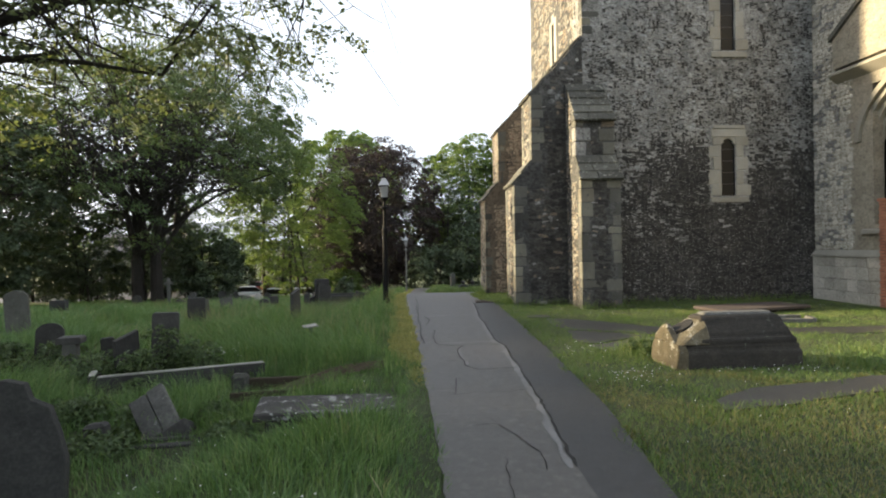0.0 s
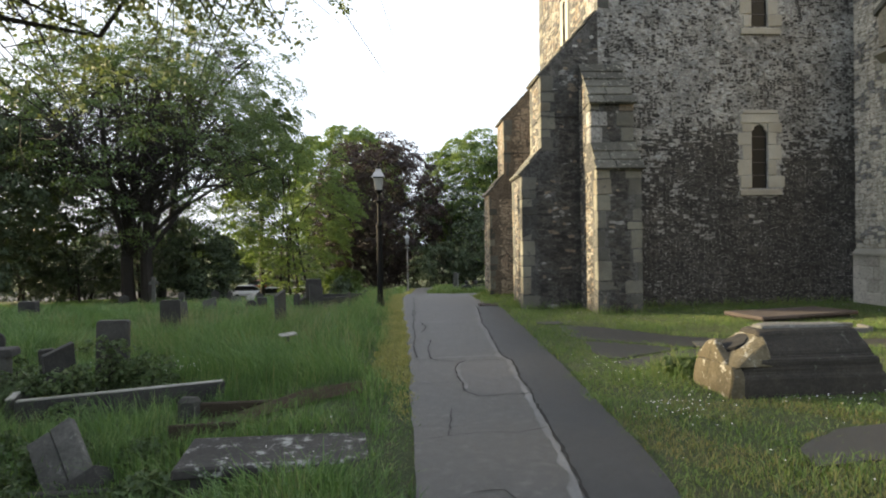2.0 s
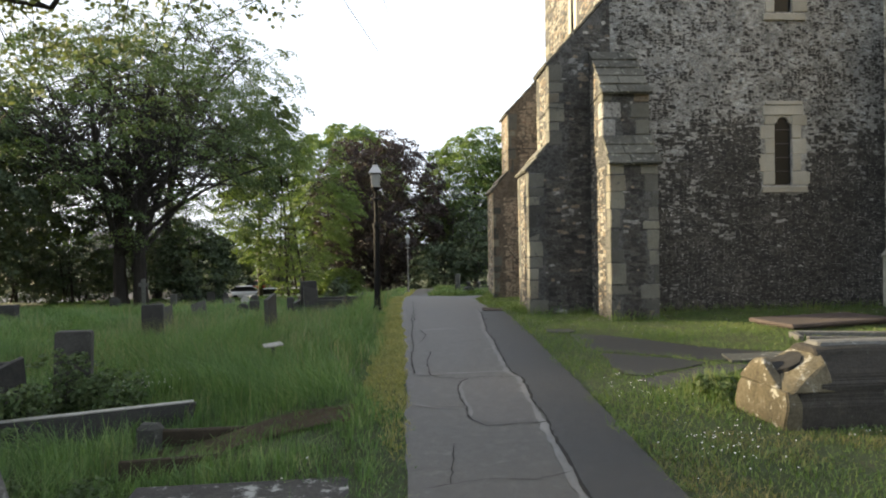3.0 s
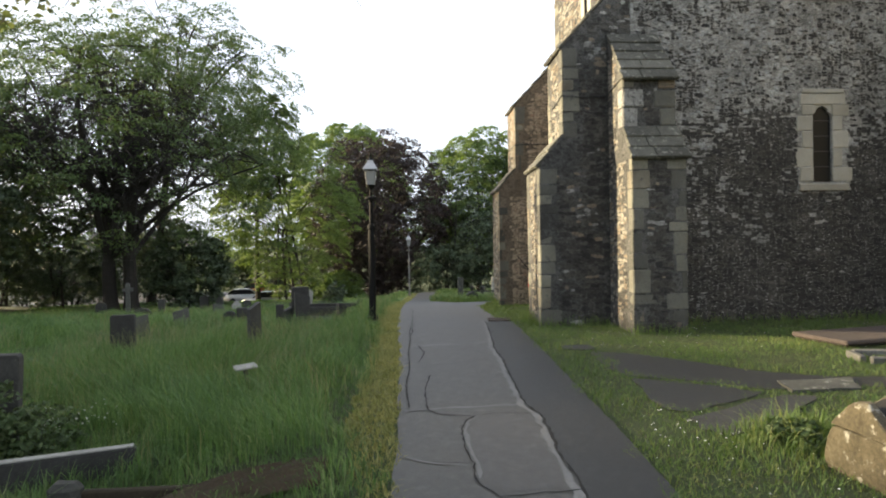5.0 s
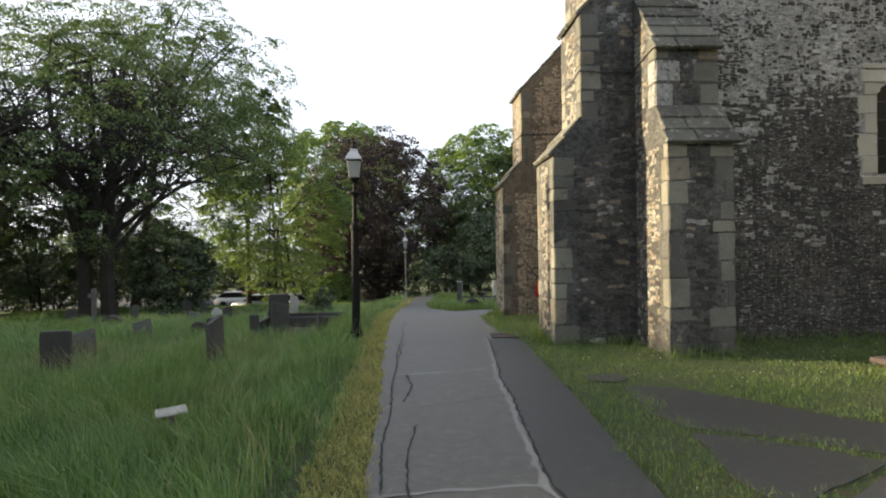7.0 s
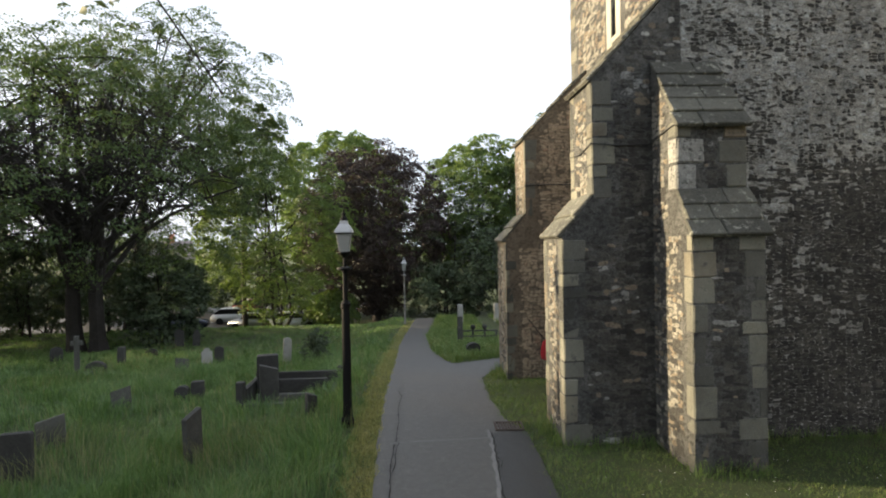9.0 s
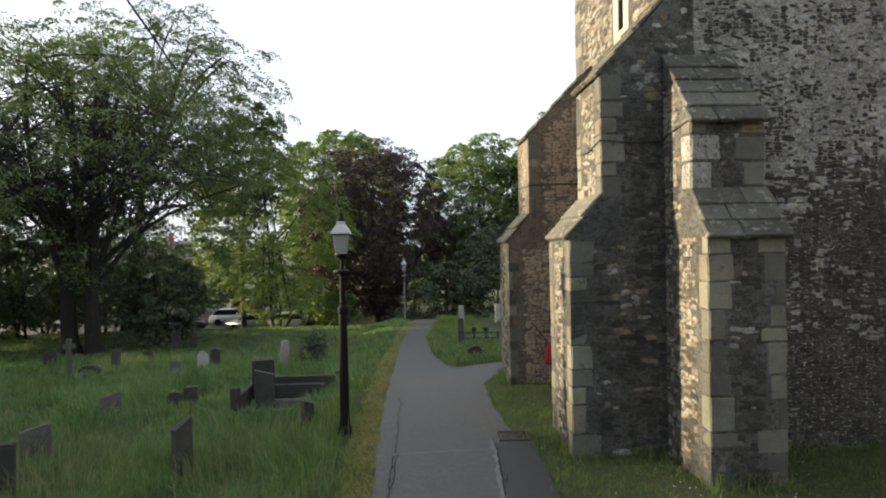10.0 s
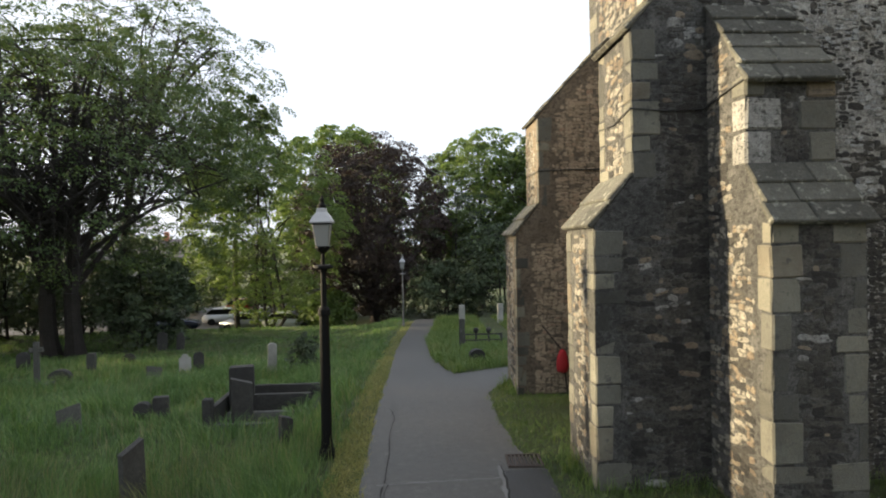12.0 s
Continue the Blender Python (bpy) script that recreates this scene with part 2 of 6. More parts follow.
def leafy(name, stops, through=0.35, rough=0.6, wide_scale=0.5):
    m, nt, b = material(name, rough)
    wide = noise_at(nt, wide_scale, 3)
    f = maths(nt, "ADD", maths(nt, "MULTIPLY", chance(nt), 0.55), maths(nt, "MULTIPLY", maths(nt, "ADD", maths(nt, "MULTIPLY", maths(nt, "SUBTRACT", wide, 0.5), 2.2), 0.5, True), 0.45))
    c = ramp(nt, f, stops)
    nt.links.new(c, b.inputs["Base Color"])
    t = nt.nodes.new("ShaderNodeBsdfTranslucent")
    nt.links.new(mix(nt, 1.0, c, (1.0, 1.0, 0.55), "MULTIPLY"), t.inputs[0])
    s = nt.nodes.new("ShaderNodeMixShader")
    s.inputs[0].default_value = through
    nt.links.new(b.outputs[0], s.inputs[1])
    nt.links.new(t.outputs[0], s.inputs[2])
    nt.links.new(s.outputs[0], nt.nodes["Material Output"].inputs[0])
    return m


TALL_GRASS = leafy("tall_grass_blades", [(0.0, (0.03968, 0.07803, 0.02777)), (0.3, (0.07538, 0.1494, 0.04761)), (0.6, (0.1336, 0.2328, 0.07141)), (0.82, (0.2142, 0.2883, 0.115)), (0.93, (0.3306, 0.3107, 0.1785)), (1.0, (0.3967, 0.3504, 0.2183))], 0.4, wide_scale=1.3)
LAWN = leafy("short_grass_blades", [(0.0, (0.0448, 0.0896, 0.02016)), (0.35, (0.08512, 0.1523, 0.0336)), (0.6, (0.1366, 0.2061, 0.05264)), (0.82, (0.2072, 0.2307, 0.08064)), (1.0, (0.3024, 0.2688, 0.1198))], 0.35, wide_scale=0.9)
DRY_GRASS = leafy("dry_verge_blades", [(0.0, (0.1226, 0.161, 0.0476)), (0.4, (0.2379, 0.245, 0.07735)), (0.75, (0.3605, 0.329, 0.119)), (1.0, (0.5191, 0.441, 0.1904))], 0.3, wide_scale=1.2)
DRY_PATCH = leafy("dry_lawn_blades", [(0.0, (0.07753, 0.09982, 0.03246)), (0.4, (0.1504, 0.1519, 0.05275)), (0.75, (0.228, 0.204, 0.08116)), (1.0, (0.3283, 0.2734, 0.1299))], 0.3, wide_scale=1.2)
SEED_HEAD = leafy("pale_seed_stalks", [(0.0, (0.12, 0.15, 0.06)), (0.5, (0.2, 0.22, 0.1)), (1.0, (0.32, 0.29, 0.17))], 0.35, wide_scale=1.0)
MAPLE = leafy("sycamore_leaves", [(0.0, (0.033, 0.0561, 0.02138)), (0.4, (0.06072, 0.099, 0.03149)), (0.75, (0.09566, 0.1419, 0.04039)), (1.0, (0.1452, 0.1947, 0.05643))], 0.35, wide_scale=0.25)
WEED = leafy("weed_leaves", [(0.0, (0.03, 0.055, 0.018)), (0.5, (0.06, 0.1, 0.032)), (1.0, (0.13, 0.17, 0.06))], 0.25, wide_scale=2.0)
LIGHT_LEAF = leafy("light_green_leaves", [(0.0, (0.06129, 0.1062, 0.03213)), (0.5, (0.1182, 0.1827, 0.05049)), (1.0, (0.2101, 0.2805, 0.08032))], 0.45, wide_scale=0.3)
COPPER = leafy("copper_beech_leaves", [(0.0, (0.017, 0.013, 0.013)), (0.5, (0.031, 0.021, 0.02)), (1.0, (0.06, 0.037, 0.031))], 0.25, wide_scale=0.3)
YEW = leafy("dark_evergreen_leaves", [(0.0, (0.0228, 0.0384, 0.0204)), (0.5, (0.048, 0.0732, 0.0336)), (1.0, (0.087, 0.117, 0.048))], 0.15, wide_scale=0.4)
OVERHANG = leafy("overhanging_leaves", [(0.0, (0.1, 0.125, 0.068)), (0.5, (0.165, 0.205, 0.095)), (1.0, (0.26, 0.29, 0.145))], 0.3, wide_scale=0.6)
BARK = stone("bark", [(0.0, (0.012, 0.0102, 0.0084)), (0.5, (0.024, 0.0198, 0.0162)), (1.0, (0.045, 0.0384, 0.0318))], grain=20, strength=1.0, by_piece=0.1)


def soil(name):
    m, nt, b = material(name, 0.95)
    fine, mid, wide = noise_at(nt, 45, 6, 0.75), noise_at(nt, 5, 5, 0.7), noise_at(nt, 0.6, 4)
    c = ramp(nt, fine, [(0.3, (0.018, 0.028, 0.008)), (0.5, (0.04, 0.062, 0.015)), (0.7, (0.075, 0.09, 0.026))])
    c = mix(nt, maths(nt, "MULTIPLY", maths(nt, "SUBTRACT", mid, 0.55), 6.0, True), c, (0.075, 0.062, 0.03))
    c = mix(nt, maths(nt, "MULTIPLY", maths(nt, "SUBTRACT", wide, 0.58), 5.0, True), c, (0.085, 0.075, 0.036))
    nt.links.new(c, b.inputs["Base Color"])
    bump(nt, b, maths(nt, "ADD", fine, mid), 1.0, 0.06)
    return m


SOIL = soil("turf_soil")


def paint(name, colour, rough=0.4, metal=0.0, vary=0.25):
    m, nt, b = material(name, rough, metal)
    c = mix(nt, maths(nt, "MULTIPLY", noise_at(nt, 14, 5), vary * 2), colour, tuple(v * 0.45 for v in colour))
    nt.links.new(c, b.inputs["Base Color"])
    bump(nt, b, noise_at(nt, 60, 3), 0.15, 0.004)
    return m


BLACK_IRON = paint("black_painted_iron", (0.006, 0.006, 0.006), 0.7)
BLACK_IRON.node_tree.nodes["Principled BSDF"].inputs["Specular IOR Level"].default_value = 0.15
GREY_IRON = paint("grey_galvanised_steel", (0.2, 0.2, 0.2), 0.45, 0.5)
LANTERN_WHITE = paint("grey_lantern_paint", (0.22, 0.22, 0.215), 0.4)
LANTERN_ROOF = paint("pale_lantern_roof", (0.46, 0.46, 0.47), 0.4)
LANTERN_GLASS = paint("frosted_lantern_panel", (0.27, 0.27, 0.26), 0.3, 0.0, 0.1)
DARK_GLASS = paint("dark_leaded_glass", (0.008, 0.0085, 0.009), 0.35, 0.0, 0.2)
DARK_GLASS.node_tree.nodes["Principled BSDF"].inputs["Specular IOR Level"].default_value = 0.25
LEAD = paint("lead_strip", (0.07, 0.07, 0.075), 0.6, 0.3)
RED_CLOTH = paint("red_cloth", (0.42, 0.018, 0.025), 0.8)
DARK_WOOD = paint("dark_wood", (0.03, 0.022, 0.017), 0.8)
DAISY = paint("white_petals", (0.8, 0.79, 0.75), 0.7, 0.0, 0.1)
CABLE = paint("black_cable", (0.02, 0.02, 0.02), 0.6)
ROOF_TILE = stone("grey_roof_tiles", [(0.0, (0.12, 0.1, 0.095)), (1.0, (0.22, 0.19, 0.18))])
RENDER = stone("house_render", [(0.0, (0.22, 0.2, 0.18)), (1.0, (0.32, 0.3, 0.27))], by_piece=0.1)
TYRE = paint("tyre_rubber", (0.015, 0.015, 0.015), 0.85)


# ---- ground shape ----
def ease(t):
    t = np.clip(t, 0, 1)
    return t * t * (3 - 2 * t)


def ground_z(x, y):
    x, y = np.asarray(x, float), np.asarray(y, float)
    lie = -1.65 * ease((y - 18.5) / 25.5) - 2.05 * ease((y - 46) / 13.0)
    lumps = 0.03 * np.sin(x * 1.7 + 0.6 * y) * np.sin(y * 1.3 - 0.4 * x) + 0.02 * np.sin(x * 3.1 - y * 2.3)
    dip = 0.45 * ease((-0.15 - x) / 2.6) * (1 - ease((y - 46) / 10))
    return lie - dip + lumps * np.where(x > 1.4, 0.2, 1.0) * np.clip((np.abs(x - 1.4) - 1.6) / 2.0, 0, 1)


def gz(x, y):
    return float(ground_z(x, y))


PATH_LEFT = [(-6, 0.5), (0, 0.42), (4, 0.38), (9, 0.35), (13, 0.3), (17, 0.17), (20, 0.15), (25.5, 0.22), (32, 0.2), (38.4, 0.33), (43.7, 0.67), (48, 1.1), (60, 2.4)]
PATH_RIGHT = [(-6, 1.75), (0, 1.75), (3.6, 1.99), (5.9, 2.31), (9, 2.52), (14, 2.78), (16.4, 2.86), (17.4, 2.9), (18.15, 2.62), (20, 2.55), (22, 2.66), (23.6, 3.15)]
ISLAND = [(25.9, 3.3), (25.0, 2.2), (26, 1.85), (29.3, 1.57), (36.6, 1.55), (44.1, 2.2), (48, 2.6), (60, 4.2)]


def line_at(points, y):
    ys, xs = zip(*points)
    return np.interp(y, ys, xs)


def path_left(y):
    return line_at(PATH_LEFT, y)


PATH_EDGE = [*PATH_RIGHT[:11], (23.6, 2.45), (25.0, 2.05), *ISLAND[2:]]
FORK_NEAR = [(2.0, 22.0), (2.7, 22.2), (3.2, 23.6), (4.2, 24.2), (12, 25.0)]
FORK_FAR = [(1.9, 25.0), (2.2, 25.05), (3.3, 25.9), (5, 26.6), (12, 27.6)]


def path_right(y):
    return line_at(PATH_EDGE, y)


def fork_near(x):
    return np.interp(x, *zip(*FORK_NEAR))


def fork_far(x):
    return np.interp(x, *zip(*FORK_FAR))


def on_path(x, y, margin=0.0):
    x, y = np.asarray(x, float), np.asarray(y, float)
    main = (x > path_left(y) - margin) & (x < path_right(y) + margin)
    fork = (x > 1.9) & (x < 12) & (y > fork_near(x) - margin) & (y < fork_far(x) + margin)
    return main | fork


# ---- building blocks ----
def world_of(ob):
    m = ob.matrix_basis.copy()
    return world_of(ob.parent) @ ob.matrix_parent_inverse @ m if ob.parent else m


def thing(name, place=None, label="", category="", group="", kind=""):
    ob = new(name)
    ob.matrix_basis = place or Matrix()
    ob.empty_display_size = 0.2
    return tagged(ob, label, category, group, kind)


def part(name, bm, mat, parent, label="", world=False, smooth=False):
    """One mesh object under a thing or a part, from a bmesh or from (verts, faces); world: its points are in the place's own metres."""
    me = bpy.data.meshes.new(name)
    if isinstance(bm, tuple):
        me.from_pydata([tuple(v) for v in bm[0]], [], bm[1])
    else:
        bm.to_mesh(me)
        bm.free()
    for m in mat if isinstance(mat, (list, tuple)) else (mat,):
        me.materials.append(m)
    if smooth:
        me.polygons.foreach_set("use_smooth", [True] * len(me.polygons))
    ob = new(name, me)
    if parent:
        ob.parent = parent
        if world:
            me.transform(world_of(parent).inverted())
    if label:
        ob["label"] = label
    return ob


def big_mesh(name, verts, faces_by_size, mat, smooth=False):
    """A mesh from numpy arrays: verts (n, 3) and, for each face size, an index array (m, size)."""
    me = bpy.data.meshes.new(name)
    me.vertices.add(len(verts))
    me.vertices.foreach_set("co", np.ascontiguousarray(verts, np.float32).ravel())
    loops = np.concatenate([f.ravel() for f in faces_by_size])
    totals = np.concatenate([np.full(len(f), f.shape[1]) for f in faces_by_size])
    starts = np.concatenate([[0], np.cumsum(totals)[:-1]])
    me.loops.add(len(loops))
    me.loops.foreach_set("vertex_index", loops.astype(np.int32))
    me.polygons.add(len(totals))
    me.polygons.foreach_set("loop_start", starts.astype(np.int32))
    me.polygons.foreach_set("loop_total", totals.astype(np.int32))
    if smooth:
        me.polygons.foreach_set("use_smooth", np.ones(len(totals), bool))
    me.materials.append(mat)
    me.update(calc_edges=True)
    return new(name, me)


def box(bm, x0, x1, y0, y1, z0, z1, chamfer=0.0, skew=0.0, rng=random):
    v = [bm.verts.new((x + rng.uniform(-skew, skew), y + rng.uniform(-skew, skew), z + rng.uniform(-skew, skew))) for z in (z0, z1) for y in (y0, y1) for x in (x0, x1)]
    f = [bm.faces.new([v[k] for k in q]) for q in ((0, 2, 3, 1), (4, 5, 7, 6), (0, 1, 5, 4), (2, 6, 7, 3), (0, 4, 6, 2), (1, 3, 7, 5))]
    if chamfer:
        edges = list({e for q in f for e in q.edges})
        bmesh.ops.bevel(bm, geom=edges, offset=chamfer, segments=1, affect="EDGES", clamp_overlap=True)
    return f


def block(x0, x1, y0, y1, z0, z1, chamfer=0.015, skew=0.006, rng=random):
    bm = bmesh.new()
    box(bm, x0, x1, y0, y1, z0, z1, chamfer, skew, rng)
    return bm


def prism(outline, axis, a, b):
    """An outline in two directions, drawn along the third: axis x (outline in y, z) or y (outline in x, z) or z."""
    bm = bmesh.new()
    put = {"x": lambda p, d: (d, p[0], p[1]), "y": lambda p, d: (p[0], d, p[1]), "z": lambda p, d: (p[0], p[1], d)}[axis]
    ring = [[bm.verts.new(put(p, d)) for p in outline] for d in (a, b)]
    bm.faces.new(ring[0][::-1])
    bm.faces.new(ring[1])
    n = len(outline)
    for k in range(n):
        bm.faces.new((ring[0][k], ring[0][(k + 1) % n], ring[1][(k + 1) % n], ring[1][k]))
    bmesh.ops.recalc_face_normals(bm, faces=bm.faces)
    return bm


def lathe(profile, sides=16, bm=None, at=(0, 0)):
    bm = bm or bmesh.new()
    rings = [[bm.verts.new((at[0] + r * math.cos(2 * math.pi * k / sides), at[1] + r * math.sin(2 * math.pi * k / sides), z)) for k in range(sides)] for r, z in profile]
    for lo, hi in zip(rings, rings[1:]):
        for k in range(sides):
            bm.faces.new((lo[k], lo[(k + 1) % sides], hi[(k + 1) % sides], hi[k]))
    bm.faces.new(rings[0][::-1])
    bm.faces.new(rings[-1])
    return bm


def tube(points, radii, sides=6, bm=None):
    bm = bm or bmesh.new()
    points, radii = [Vector([float(c) for c in p]) for p in points], [float(r) for r in radii]
    rings = []
    for k, p in enumerate(points):
        d = (points[min(k + 1, len(points) - 1)] - points[max(k - 1, 0)]).normalized()
        a = d.orthogonal().normalized()
        b = d.cross(a)
        rings.append([bm.verts.new(p + radii[k] * (a * math.cos(2 * math.pi * j / sides) + b * math.sin(2 * math.pi * j / sides))) for j in range(sides)])
    for lo, hi in zip(rings, rings[1:]):
        shift = min(range(sides), key=lambda s: (hi[s].co - lo[0].co).length)
        for j in range(sides):
            bm.faces.new((lo[j], lo[(j + 1) % sides], hi[(j + 1 + shift) % sides], hi[(j + shift) % sides]))
    bm.faces.new(rings[0][::-1])
    bm.faces.new(rings[-1])
    return bm


# ---- ground, path, paving ----
def uneven(steps):
    return np.unique(np.concatenate([np.arange(a, b, d) for a, b, d in steps]))


def make_ground():
    xs = uneven([(-1500, -200, 130), (-200, -60, 14), (-60, -16, 2.2), (-16, 14, 0.4), (14, 60, 2.2), (60, 200, 14), (200, 1501, 130)])
    ys = uneven([(-1500, -200, 130), (-200, -20, 15), (-20, 0, 1.0), (0, 30, 0.4), (30, 64, 0.8), (64, 200, 8), (200, 1501, 130)])
    gx, gy = np.meshgrid(xs, ys)
    verts = np.stack([gx, gy, ground_z(gx, gy)], -1).reshape(-1, 3)
    n = len(xs)
    i = (np.arange(len(ys) - 1)[:, None] * n + np.arange(n - 1)).ravel()
    ob = big_mesh("ground", verts, [np.stack([i, i + 1, i + n + 1, i + n], 1)], SOIL, True)
    return tagged(ob, "gently falling churchyard ground under the grass", "ground", kind="structure")


make_ground()


def strip(name, mat, ys, left, right, lift, columns=6, wobble=0.0, seed=1, swap=False, thick=0.03):
    """A ribbon of ground cover between two edges, with a real edge of its own; swap: it runs along x."""
    rng = np.random.default_rng(seed)
    verts, faces = [], []
    for y in ys:
        a, b = left(y) + rng.uniform(-wobble, wobble), right(y) + rng.uniform(-wobble, wobble)
        cross = np.linspace(a, b, columns + 1)
        row = [(c, y) if not swap else (y, c) for c in cross]
        row = [row[0], *row, row[-1]]
        for k, (px, py) in enumerate(row):
            edge = k in (0, len(row) - 1)
            verts.append((px, py, gz(px, py) + (lift - thick if edge else lift + 0.01 * math.sin(math.pi * (k - 1) / columns))))
    n = columns + 3
    for r in range(len(ys) - 1):
        for k in range(n - 1):
            i = r * n + k
            faces.append((i, i + 1, i + n + 1, i + n) if not swap else (i, i + n, i + n + 1, i + 1))
    return part(name, (verts, faces), mat, None, smooth=False)


path = tagged(strip("path", TARMAC, np.arange(-6, 60.1, 0.3), path_left, path_right, 0.014, wobble=0.025), "worn grey tarmac footpath with cracks and patches", "path", kind="structure")
fork = tagged(strip("path_branch", TARMAC, np.arange(1.8, 12.1, 0.4), lambda x: float(fork_near(x)), lambda x: float(fork_far(x)), 0.006, wobble=0.03, swap=True), "grey tarmac path forking round the tower", "path", kind="structure")
TRENCH = [(-6, 1.25), (4.2, 1.48), (4.9, 1.52), (5.5, 1.59), (6.2, 1.65), (7.3, 1.71), (8.3, 1.8), (8.7, 1.79), (9.35, 1.85), (9.95, 1.89), (10.3, 1.8), (10.9, 1.83), (11.4, 1.86), (12.1, 1.89), (13.0, 1.96), (13.9, 1.95), (14.8, 2.05), (15.7, 2.12), (17.1, 2.24), (17.6, 2.24)]
trench = strip("trench_patch", TARMAC_NEW, np.arange(-6, 17.6, 0.3), lambda y: float(line_at(TRENCH, y)), lambda y: float(path_right(y)) + 0.01, 0.024, 3, 0.012, 2)
trench.parent = path
trench["label"] = "darker strip of newer tarmac"


def ribbon(name, mat, points, width, parent, lift, seed=0, step=0.12, jitter=0.02, label=""):
    """A thin uneven line along the ground: a crack or a joint."""
    rng = random.Random(seed)
    run = []
    for (x0, y0), (x1, y1) in zip(points, points[1:]):
        n = max(1, int(math.hypot(x1 - x0, y1 - y0) / step))
        run += [(x0 + (x1 - x0) * k / n + rng.uniform(-jitter, jitter), y0 + (y1 - y0) * k / n + rng.uniform(-jitter, jitter)) for k in range(n)]
    run.append(points[-1])
    verts, faces = [], []
    for k, (x, y) in enumerate(run):
        a, b = run[max(k - 1, 0)], run[min(k + 1, len(run) - 1)]
        dx, dy = b[0] - a[0], b[1] - a[1]
        d = math.hypot(dx, dy) or 1
        w = width * rng.uniform(0.35, 1.2) * (0.3 if k in (0, len(run) - 1) else 1) / 2
        for s in (-w, w):
            px, py = x - dy / d * s, y + dx / d * s
            verts.append((px, py, gz(px, py) + lift))
    for k in range(len(run) - 1):
        faces.append((2 * k, 2 * k + 1, 2 * k + 3, 2 * k + 2))
    return part(name, (verts, faces), mat, parent, label, world=True)


ribbon("joint", CRACK, [(p[1], p[0]) for p in TRENCH[1:]], 0.034, path, 0.0305, 3, 0.1, 0.016, label="open joint beside the newer strip")
ribbon("lip", SEAM, [(p[1] - 0.05, p[0]) for p in TRENCH[1:]], 0.085, path, 0.0285, 4, 0.15, 0.022, label="pale worn lip of the joint")
BEND = [(1.17, 9.93), (1.05, 9.75), (0.99, 9.43), (0.985, 9.2), (0.99, 8.94), (1.02, 8.59), (1.0, 8.28), (1.04, 8.12), (1.1, 8.03), (1.13, 7.93), (1.24, 7.94), (1.48, 7.97), (1.79, 8.01)]
CRACKS = [(BEND, 0.026), ([(0.62, 14.35), (0.71, 13.65), (0.66, 13.2), (0.59, 12.85)], 0.024), ([(0.76, 11.95), (0.7, 11.5), (0.655, 11.07), (0.67, 10.6), (0.68, 10.2), (0.8, 10.02), (1.17, 9.93)], 0.022),
          ([(1.17, 9.93), (1.4, 10.02), (1.86, 9.97)], 0.012), ([(0.48, 17.0), (0.44, 16.0), (0.47, 15.0), (0.43, 13.7), (0.47, 12.6), (0.42, 11.4), (0.46, 10.3)], 0.024), ([(0.75, 12.62), (1.2, 12.72), (1.6, 12.95), (1.97, 13.03)], 0.013),
          ([(0.75, 5.36), (1.01, 5.4), (1.15, 4.98), (1.2, 4.76), (1.27, 4.56), (1.24, 4.35), (1.21, 4.15)], 0.014), ([(0.94, 4.45), (0.9, 4.2), (0.88, 3.95), (0.84, 3.5)], 0.012), ([(0.52, 6.55), (0.95, 6.66), (1.35, 6.62), (1.66, 6.75)], 0.01),
          ([(0.55, 17.1), (0.5, 16.6), (0.52, 16.1), (0.47, 15.7)], 0.02), ([(0.42, 21.0), (0.55, 20.2), (0.48, 19.2), (0.52, 18.3), (0.5, 17.1)], 0.018), ([(0.8, 7.5), (0.76, 7.1), (0.7, 6.6)], 0.012), ([(2.14, 16.3), (2.22, 16.0), (2.14, 15.6)], 0.02), ([(1.02, 8.59), (0.8, 8.62), (0.57, 8.69)], 0.01), ([(2.0, 21.5), (1.6, 21.3), (1.1, 21.4)], 0.012)]
for k, (pts, w) in enumerate(CRACKS):
    ribbon("crack", CRACK, pts, w, path, 0.0295, 20 + k, 0.07, 0.011)
ribbon("lip", SEAM, [(x + 0.035, y) for x, y in BEND[:7]], 0.05, path, 0.0265, 61, 0.1, 0.012, label="pale worn lip of a crack")
for k, (pts, w) in enumerate([([(0.38, 14.33), (1.1, 14.45), (1.96, 14.66)], 0.11), ([(0.42, 10.2), (0.95, 10.29), (1.8, 10.33)], 0.06), ([(0.42, 8.86), (0.57, 8.68), (0.98, 8.56)], 0.04), ([(0.4, 17.05), (1.2, 17.12), (2.24, 17.15)], 0.05)]):
    ribbon("seam", SEAM, pts, w, path, 0.0258, 40 + k, 0.1, 0.02)
# smoother mended patch of the surface between the seams
mend = [(1.2, 9.86), (1.78, 9.92), (1.8, 9.3), (1.74, 8.6), (1.74, 8.08), (1.2, 8.02), (1.07, 8.2), (1.08, 8.6), (1.05, 9.0), (1.06, 9.45)]
part("mended_patch", ([(x, y, gz(x, y) + 0.0254) for x, y in mend], [tuple(range(len(mend) - 1, -1, -1))]), TARMAC_MEND, path, "smooth mended patch of tarmac", world=True)


